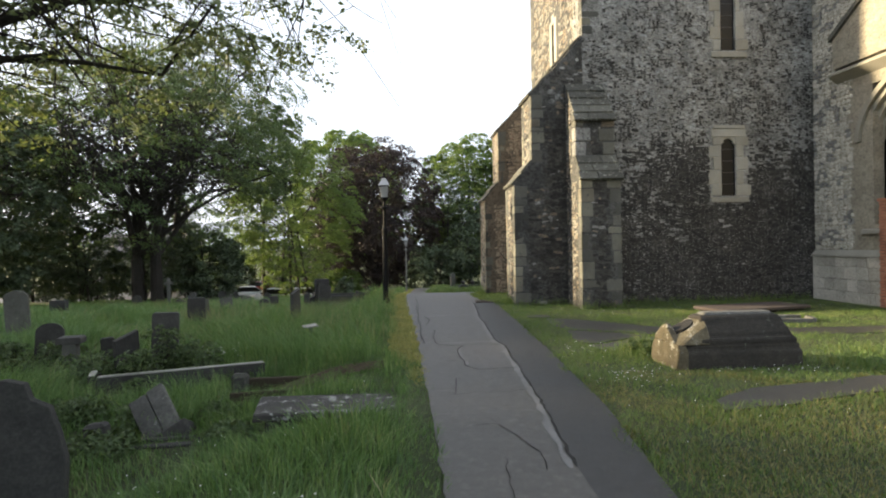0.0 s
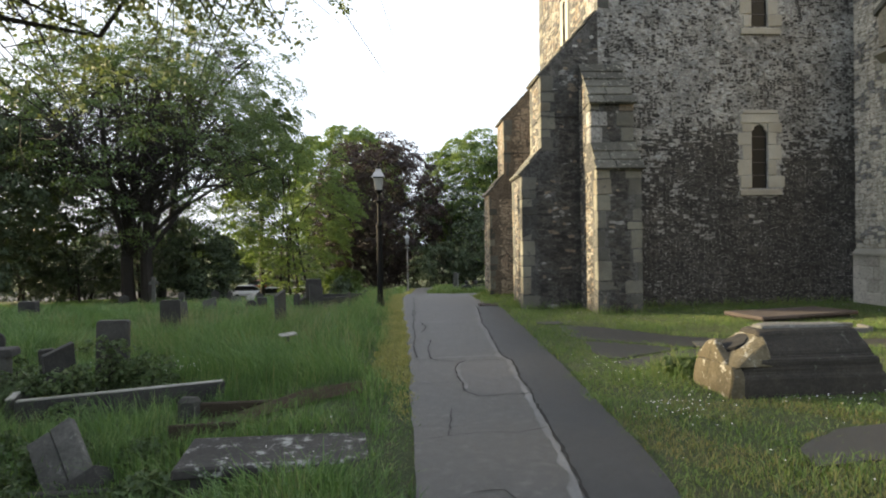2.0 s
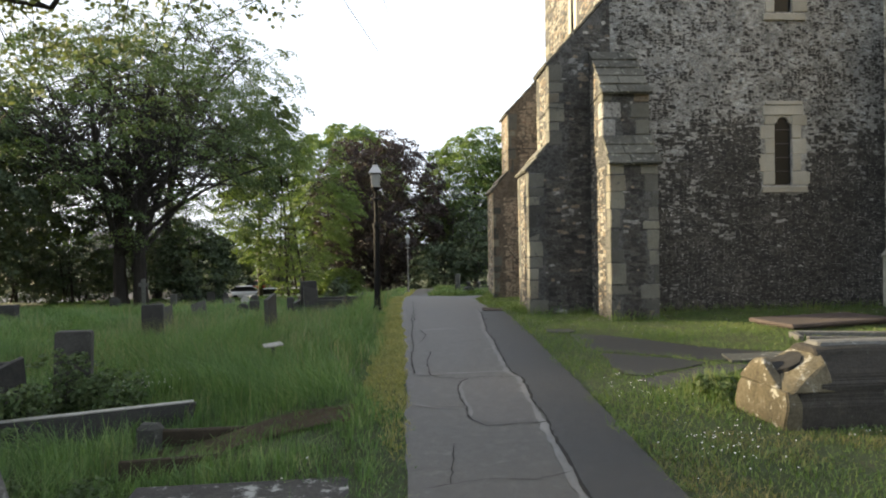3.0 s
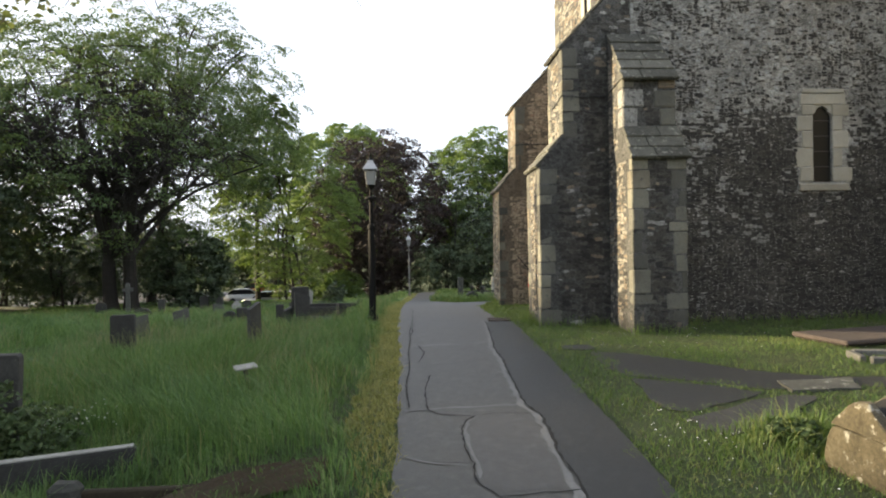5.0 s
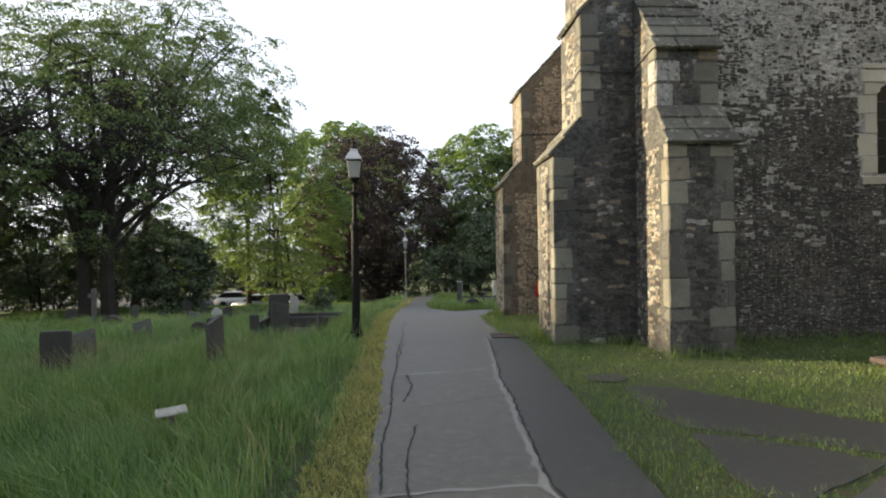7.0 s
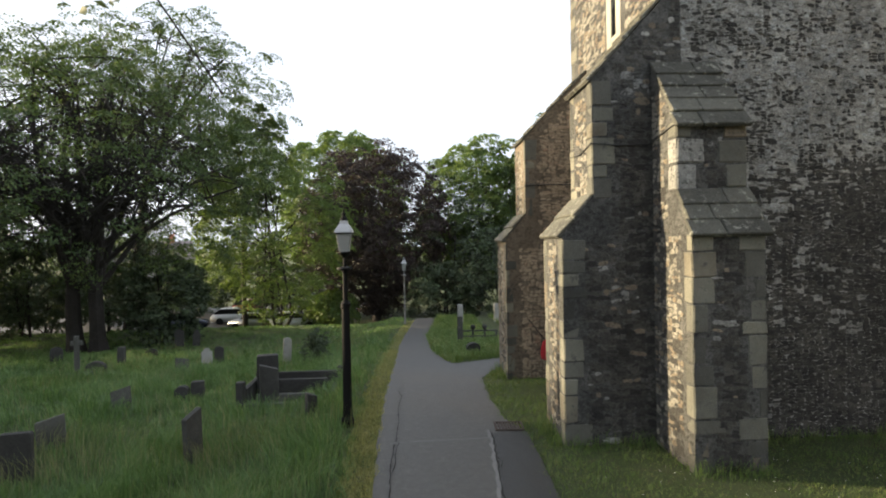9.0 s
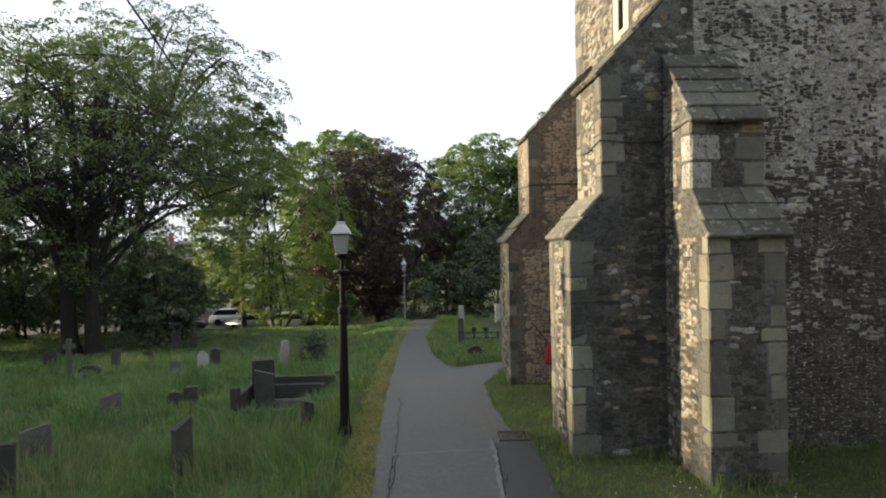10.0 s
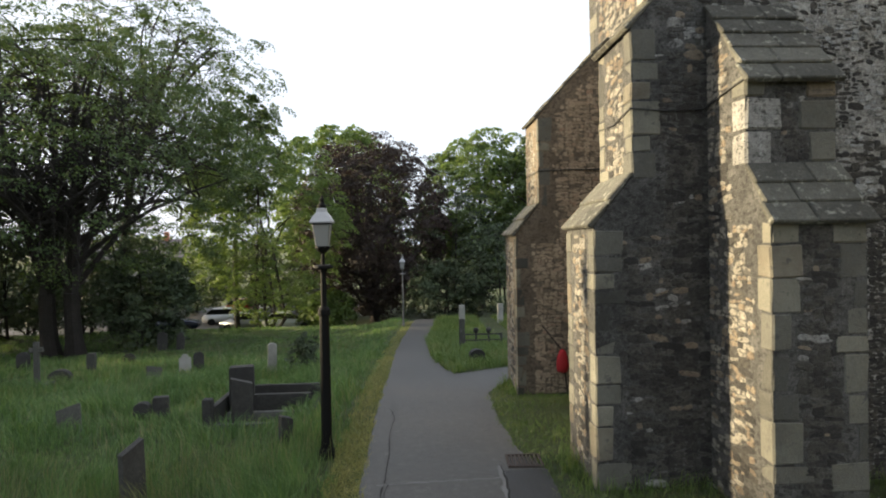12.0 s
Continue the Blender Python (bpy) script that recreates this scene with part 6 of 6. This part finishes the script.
def lawn_grass():
    rng = np.random.default_rng(11)
    X, Y, H, W = [], [], [], []
    for x0, x1, y0, y1, d in [(1.8, 8, 2.6, 9, 1250), (2.2, 12.6, 9, 16.6, 780), (8, 12.6, 4, 9, 500), (2.5, 5.5, 16.6, 24.3, 700), (1.5, 9, 25, 48, 260)]:
        x, y = scatter(rng, x0, x1, y0, y1, d)
        keep = ~on_path(x, y, -0.05 + 0.05 * np.sin(y * 6.3 + np.sin(y * 2.1)) + 0.05 * rng.uniform(-1, 1, len(x)))
        for poly in FLATS:
            cx, cy = np.mean(poly, 0)
            keep &= ~within([(cx + (px - cx) * 0.92, cy + (py - cy) * 0.86) for px, py in poly], x + rng.normal(size=len(x)) * 0.05 + 0.07 * np.sin(y * 7 + x * 3), y + rng.normal(size=len(y)) * 0.05 + 0.07 * np.sin(x * 6 - y * 2))
        keep &= ~((x > 3.98) & (x < 5.84) & (y > 7.58) & (y < 8.38))
        keep &= ~((x > 3.42) & (x < 5.55) & (y > 16.65) & (y < 18.0)) & ~((x > 3.3) & (x < 5.55) & (y > 21.95) & (y < 23.35)) & ~((x > BX0) & (x < BX1) & (y > 15.27))
        x, y = x[keep], y[keep]
        patch = 0.5 + 0.5 * np.sin(x * 2.1 + 1.2 * np.sin(y * 1.7)) * np.sin(y * 1.9 + x)
        h = (0.035 + 0.05 * patch) * rng.uniform(0.5, 1.5, len(x))
        wall = np.minimum.reduce([np.abs(y - 15.27) + 9 * ((x < 4.95) | (x > 6.2)), np.abs(y - 16.65) + 9 * ((x > BX0) & (x < BX1)) + 9 * (x < 3.4), np.abs(x - 3.42) + 9 * ((y < 16.6) | (y > 18.0)), np.abs(x - 3.3) + 9 * ((y < 21.9) | (y > 23.3))])
        h += 0.32 * np.clip(1 - wall / 0.35, 0, 1) * rng.uniform(0.2, 1.2, len(x))
        clump = np.exp(-(((x - 4.1) / 0.45) ** 2 + ((y - 8.95) / 0.4) ** 2))
        clump = np.maximum(clump, 0.7 * np.exp(-(((x - 6.5) / 0.25) ** 2 + ((y - 7.5) / 0.2) ** 2)))
        h += 0.42 * clump * rng.uniform(0.3, 1.0, len(x))
        h = np.where(y > 24, h * 3 + 0.1, h)
        X.append(x), Y.append(y), H.append(h), W.append(np.full(len(x), 0.007 + (2.4 if y0 < 5 or y0 > 16 else 0.9) / d) * rng.uniform(0.7, 1.3, len(x)))
    return blades("lawn_grass", np.concatenate(X), np.concatenate(Y), np.concatenate(H), np.concatenate(W), LAWN, "short patchy lawn round the church", 12, 0.9)


lawn_grass()

rng = np.random.default_rng(14)
dx, dy = scatter(rng, 2.2, 9, 2.4, 7.6, 1100)
dry = np.sin(dx * 1.9 + 1.1 * np.sin(dy * 1.3)) * np.sin(dy * 2.3 + 0.7 * dx) + 0.5 * np.sin(dx * 5 + dy * 3.1) > 0.7 * ease((dy - 5) / 3) - 0.6
keep = dry & ~on_path(dx, dy, 0.02) & ~((dx > 3.95) & (dx < 6.05) & (dy > 7.5) & (dy < 8.45))
for poly in FLATS:
    keep &= ~within(poly, dx, dy)
dx, dy = dx[keep], dy[keep]
blades("dry_grass", dx, dy, rng.uniform(0.03, 0.08, len(dx)), np.full(len(dx), 0.009), DRY_PATCH, "dry straw-coloured patches in the lawn", 15, 1.0)


def daisies():
    rng = np.random.default_rng(21)
    spots = np.concatenate([np.stack([rng.uniform(2.5, 7, 80), rng.uniform(3.2, 9, 80)], 1), rng.normal(size=(50, 2)) * 0.3 + (3.2, 7.3), rng.normal(size=(26, 2)) * (0.6, 0.12) + (5.0, 7.35),
                            rng.normal(size=(60, 2)) * 0.4 + (3.3, 9.2), np.stack([rng.uniform(3.5, 12, 130), rng.uniform(13, 16, 130)], 1), np.stack([rng.uniform(-2.6, -0.4, 40), rng.uniform(3.6, 7, 40)], 1), rng.normal(size=(90, 2)) * (0.4, 0.25) + (-3.7, 10.75), rng.normal(size=(30, 2)) * (0.3, 0.3) + (-4.4, 10.6)])
    keep = ~on_path(spots[:, 0], spots[:, 1], 0.06)
    for poly in FLATS:
        keep &= ~within(poly, spots[:, 0], spots[:, 1])
    spots = spots[keep]
    bm_v, bm_f = [], []
    for x, y in spots:
        z, r = gz(x, y) + rng.uniform(0.03, 0.06) + (rng.uniform(0.2, 0.42) if y > 9.5 and x < 0 else 0.12 if x < 0 else 0), rng.uniform(0.005, 0.011)
        i = len(bm_v)
        bm_v += [(x + r * math.cos(a), y + r * math.sin(a), z + 0.004 * (k % 2)) for k, a in enumerate(np.linspace(0, 2 * math.pi, 6, endpoint=False))] + [(x, y, z + 0.006), (x, y, z - 0.004)]
        bm_f += [(i + k, i + (k + 1) % 6, i + 6) for k in range(6)] + [(i, i + 3, i + 7)]
    return tagged(part("daisies", (bm_v, bm_f), DAISY, None), "scattered white daisies in the lawn", "flowers", kind="stuff")


daisies()


# ---- the stones of the walls, one by one ----
def stone_shape(rng):
    """A unit stone: an uneven outline, sides that lean in, a bulging face."""
    m = 7
    ang = [2 * math.pi * (k + 0.5) / m for k in range(m)]
    rim = []
    for a in ang:
        c, s = math.cos(a), math.sin(a)
        j = rng.uniform(0.72, 1.1)
        rim.append((math.copysign(abs(c) ** 0.78, c) * 0.5 * j, math.copysign(abs(s) ** 0.74, s) * 0.5 * j))
    verts = [(x, y, -0.3) for x, y in rim] + [(x * 0.8, y * 0.77, rng.uniform(0.8, 1.1)) for x, y in rim]
    faces = [(k, (k + 1) % m, m + (k + 1) % m, m + k) for k in range(m)] + [tuple(range(m, 2 * m))]
    return verts, faces


SHAPES = [stone_shape(random.Random(500 + k)) for k in range(14)]
STONE_MESHES = {}


def stone_mesh(k, mat):
    if (k, mat.name) not in STONE_MESHES:
        me = bpy.data.meshes.new("stone")
        me.from_pydata(*[SHAPES[k][0], [], SHAPES[k][1]])
        me.materials.append(mat)
        STONE_MESHES[(k, mat.name)] = me
    return STONE_MESHES[(k, mat.name)]


def rubble(parent, origin, u, n, width, z0, z1, mat_of, seed, inside=None, course=(0.06, 0.16), length=(0.13, 0.44), depth=(0.002, 0.01), single=None):
    """Rough courses of stones over a wall's face. single: the part of the face whose stones are objects of their own."""
    rng = random.Random(seed)
    o, u, n, v = Vector(origin), Vector(u), Vector(n), Vector((0, 0, 1))
    inv = world_of(parent).inverted()
    groups, singles = {}, 0

    def split(a, b, c, d):
        """Cuts a patch of wall into uneven stones."""
        w, h = b - a, d - c
        if w < rng.uniform(*length) and h < rng.uniform(*course):
            yield a, b, c, d
        elif w / h > rng.uniform(1.2, 2.8):
            m = a + w * rng.uniform(0.36, 0.64)
            yield from split(a, m, c, d)
            yield from split(m, b, c, d)
        else:
            m = c + h * rng.uniform(0.36, 0.64)
            yield from split(a, b, c, m)
            yield from split(a, b, m, d)

    for a, b, c, d in split(0.0, width, z0, z1):
        w, hh, cu, cz = (b - a) * rng.uniform(0.95, 1.4), (d - c) * rng.uniform(0.95, 1.45), (a + b) / 2, (c + d) / 2
        if inside and not inside(cu, cz, w / 2, hh / 2):
            continue
        mat, k, thick = mat_of(cu, cz, rng), rng.randrange(len(SHAPES)), rng.uniform(*depth)
        if not mat:
            continue
        # below 4.8 m dark stones cover more mortar, which darkens a wall's foot
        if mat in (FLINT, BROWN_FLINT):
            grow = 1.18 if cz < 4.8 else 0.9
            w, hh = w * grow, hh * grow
        m = Matrix.Translation(o + u * cu + v * cz) @ Matrix((u, v, n)).transposed().to_4x4() @ Matrix.Rotation(rng.uniform(-0.3, 0.3), 4, "Z") @ Matrix.Diagonal((w, hh, thick, 1))
        if single and singles < 300 and single(cu, cz):
            ob = new("stone", stone_mesh(k, mat))
            ob.parent = parent
            ob.matrix_basis = inv @ m
            singles += 1
            continue
        verts, faces = groups.setdefault(mat.name, (mat, [], []))[1:]
        i = len(verts)
        verts += [(m @ Vector(p)) for p in SHAPES[k][0]]
        faces += [tuple(i + j for j in f) for f in SHAPES[k][1]]
    for mat, verts, faces in groups.values():
        ob = part("rubble", ([inv @ p for p in verts], faces), mat, parent)
        ob["kind"] = "stuff"


def clear_of(boxes):
    return lambda u, z, hw, hh: not any(u + hw > b[0] and u - hw < b[1] and z + hh > b[2] and z - hh < b[3] for b in boxes)


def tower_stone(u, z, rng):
    """Dark flints in ragged clusters, grey and pale stones between; high up much of the face is old pointing with few
    stones showing. Darker stones low down: staining, with the dim light at the foot put into colour.
    """
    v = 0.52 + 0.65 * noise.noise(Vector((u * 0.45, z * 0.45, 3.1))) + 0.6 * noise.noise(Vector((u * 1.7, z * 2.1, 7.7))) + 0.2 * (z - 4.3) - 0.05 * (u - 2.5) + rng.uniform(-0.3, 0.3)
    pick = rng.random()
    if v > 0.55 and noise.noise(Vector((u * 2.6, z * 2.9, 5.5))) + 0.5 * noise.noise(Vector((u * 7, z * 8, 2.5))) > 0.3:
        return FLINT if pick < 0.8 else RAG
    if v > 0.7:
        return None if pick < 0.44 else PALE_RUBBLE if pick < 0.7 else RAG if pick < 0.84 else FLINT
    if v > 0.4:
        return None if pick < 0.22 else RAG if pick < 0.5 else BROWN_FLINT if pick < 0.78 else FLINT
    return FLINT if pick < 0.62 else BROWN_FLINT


def patchy(share, a, b, key):
    return lambda u, z, rng: a if 0.5 + 0.8 * noise.noise(Vector((u * 2.1, z * 2.4, key))) + rng.uniform(-0.3, 0.3) < share else b


def motley(key, pale):
    """Dark flints in clusters among greyer stones, with a few reddish ones."""
    def pick(u, z, rng):
        v = 0.5 + 0.75 * noise.noise(Vector((u * 1.6, z * 1.5, key))) + rng.uniform(-0.34, 0.34)
        if rng.random() < 0.03:
            return WARM
        if v < 0.8 - pale:
            return FLINT if v < 0.42 - pale else BROWN_FLINT
        return RAG if rng.random() < 0.25 else BROWN_FLINT if rng.random() < 0.35 else None
    return pick


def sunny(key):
    """Cream stones and mortar with clusters of brown stone and dark flint; the low sun on west faces is put into their
    paleness.
    """
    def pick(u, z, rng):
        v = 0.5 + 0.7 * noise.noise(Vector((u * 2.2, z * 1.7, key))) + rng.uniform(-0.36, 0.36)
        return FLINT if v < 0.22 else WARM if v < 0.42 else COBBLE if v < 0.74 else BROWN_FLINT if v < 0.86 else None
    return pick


def mixed(share, a, b):
    return lambda u, z, rng: a if rng.random() < share else b


WIN_BOXES = [(9.83 - 0.34 - TW, 10.29 + 0.34 - TW, 3.0, 5.3), (9.86 - 0.3 - TW, 10.32 + 0.3 - TW, 7.43, 9.75), (-1, 0.55, 8.0, TOP)]
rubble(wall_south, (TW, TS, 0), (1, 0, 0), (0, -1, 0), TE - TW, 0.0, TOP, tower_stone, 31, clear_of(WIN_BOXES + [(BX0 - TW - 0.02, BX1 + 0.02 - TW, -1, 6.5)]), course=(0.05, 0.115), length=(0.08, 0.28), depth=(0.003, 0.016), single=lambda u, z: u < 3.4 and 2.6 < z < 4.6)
below_slope = lambda u, z, hw, hh: (u - hw > 0.3 and z + hh < 3.5) or (u - hw > 0.58 + 0.3 and z + hh < 6.2) or (z + hh < 8.0 - (TW - 3.42 - (u - hw)) * 1.09 - 0.06 and u - hw > 0.85)
rubble(buttress_west, (3.42, TS, 0), (1, 0, 0), (0, -1, 0), TW - 3.42, 0.0, 8.0, motley(1.3, 0.04), 32, below_slope, single=lambda u, z: z < 3.6)
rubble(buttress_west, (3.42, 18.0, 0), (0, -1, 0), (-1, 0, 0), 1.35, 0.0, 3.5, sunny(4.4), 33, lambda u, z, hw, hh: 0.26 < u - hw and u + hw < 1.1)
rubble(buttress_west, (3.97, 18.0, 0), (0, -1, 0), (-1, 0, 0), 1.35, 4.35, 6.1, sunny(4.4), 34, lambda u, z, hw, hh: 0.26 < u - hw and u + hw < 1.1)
rubble(buttress_south, (BX0, 15.27, 0), (1, 0, 0), (0, -1, 0), BX1 - BX0, 0.0, 3.5, motley(5.3, 0.06), 35, lambda u, z, hw, hh: u - hw > 0.26 and u + hw < BX1 - BX0 - 0.25, single=lambda u, z: True)
rubble(buttress_south, (BX0, 15.74, 0), (1, 0, 0), (0, -1, 0), BX1 - BX0, 4.3, 5.25, motley(2.3, -0.1), 36, lambda u, z, hw, hh: 0.34 < u - hw and u + hw < 0.82, single=lambda u, z: True)
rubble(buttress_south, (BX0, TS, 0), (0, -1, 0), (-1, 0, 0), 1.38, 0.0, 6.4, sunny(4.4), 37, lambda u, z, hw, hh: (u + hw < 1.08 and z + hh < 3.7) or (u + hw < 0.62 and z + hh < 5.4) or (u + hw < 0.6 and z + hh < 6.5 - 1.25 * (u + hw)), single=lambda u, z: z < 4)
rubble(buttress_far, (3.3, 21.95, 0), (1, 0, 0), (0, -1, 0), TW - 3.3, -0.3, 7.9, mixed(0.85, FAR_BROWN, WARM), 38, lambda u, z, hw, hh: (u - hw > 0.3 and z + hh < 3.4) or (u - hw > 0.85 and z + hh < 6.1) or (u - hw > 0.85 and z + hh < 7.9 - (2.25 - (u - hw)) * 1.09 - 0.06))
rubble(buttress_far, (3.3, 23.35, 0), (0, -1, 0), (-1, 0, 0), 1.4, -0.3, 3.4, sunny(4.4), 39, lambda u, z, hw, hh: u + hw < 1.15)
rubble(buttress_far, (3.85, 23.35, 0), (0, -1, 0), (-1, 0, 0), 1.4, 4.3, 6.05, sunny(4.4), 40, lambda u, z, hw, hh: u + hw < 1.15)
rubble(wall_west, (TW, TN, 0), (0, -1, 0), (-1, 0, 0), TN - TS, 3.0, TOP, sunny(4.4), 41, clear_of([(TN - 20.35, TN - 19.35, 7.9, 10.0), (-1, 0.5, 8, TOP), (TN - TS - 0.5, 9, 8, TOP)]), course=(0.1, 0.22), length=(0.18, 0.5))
rubble(wall_aisle, (TE, TS, 0), (0, -1, 0), (-1, 0, 0), 5.0, 1.5, 11.0, patchy(0.72, AISLE, RAG, 9.1), 42, clear_of([(TS - 15.05, 9, 1.5, 6.75)]), course=(0.1, 0.22), length=(0.14, 0.38), depth=(0.01, 0.03), single=lambda u, z: True)
for r, (z, h) in enumerate(((-0.1, 0.42), (0.32, 0.34), (0.66, 0.36), (1.02, 0.28))):
    y, k = TS - 0.01, 0
    while y > 12.0:
        w = 0.34 + 0.3 * noise.noise(Vector((r * 3.3, k * 1.7, 0.5))) + 0.1
        part("plinth_stone", block(TE - 0.1, TE - 0.03, y - w + 0.006, y, z + 0.005, z + h - 0.005, 0.012, 0.004), AISLE, aisle, world=True)
        y, k = y - w, k + 1
for r in range(36):
    z = -0.1 + r * 0.08
    off = 0.0 if r % 2 else -0.11
    for c in range(5):
        y0, y1 = max(13.2, 13.2 + off + c * 0.225), min(14.0, 13.2 + off + c * 0.225 + 0.215)
        if y1 - y0 > 0.05:
            part("brick", block(12.58, 12.68, y0, y1, z, z + 0.068, 0.006, 0.002), BRICK, pier, world=True)
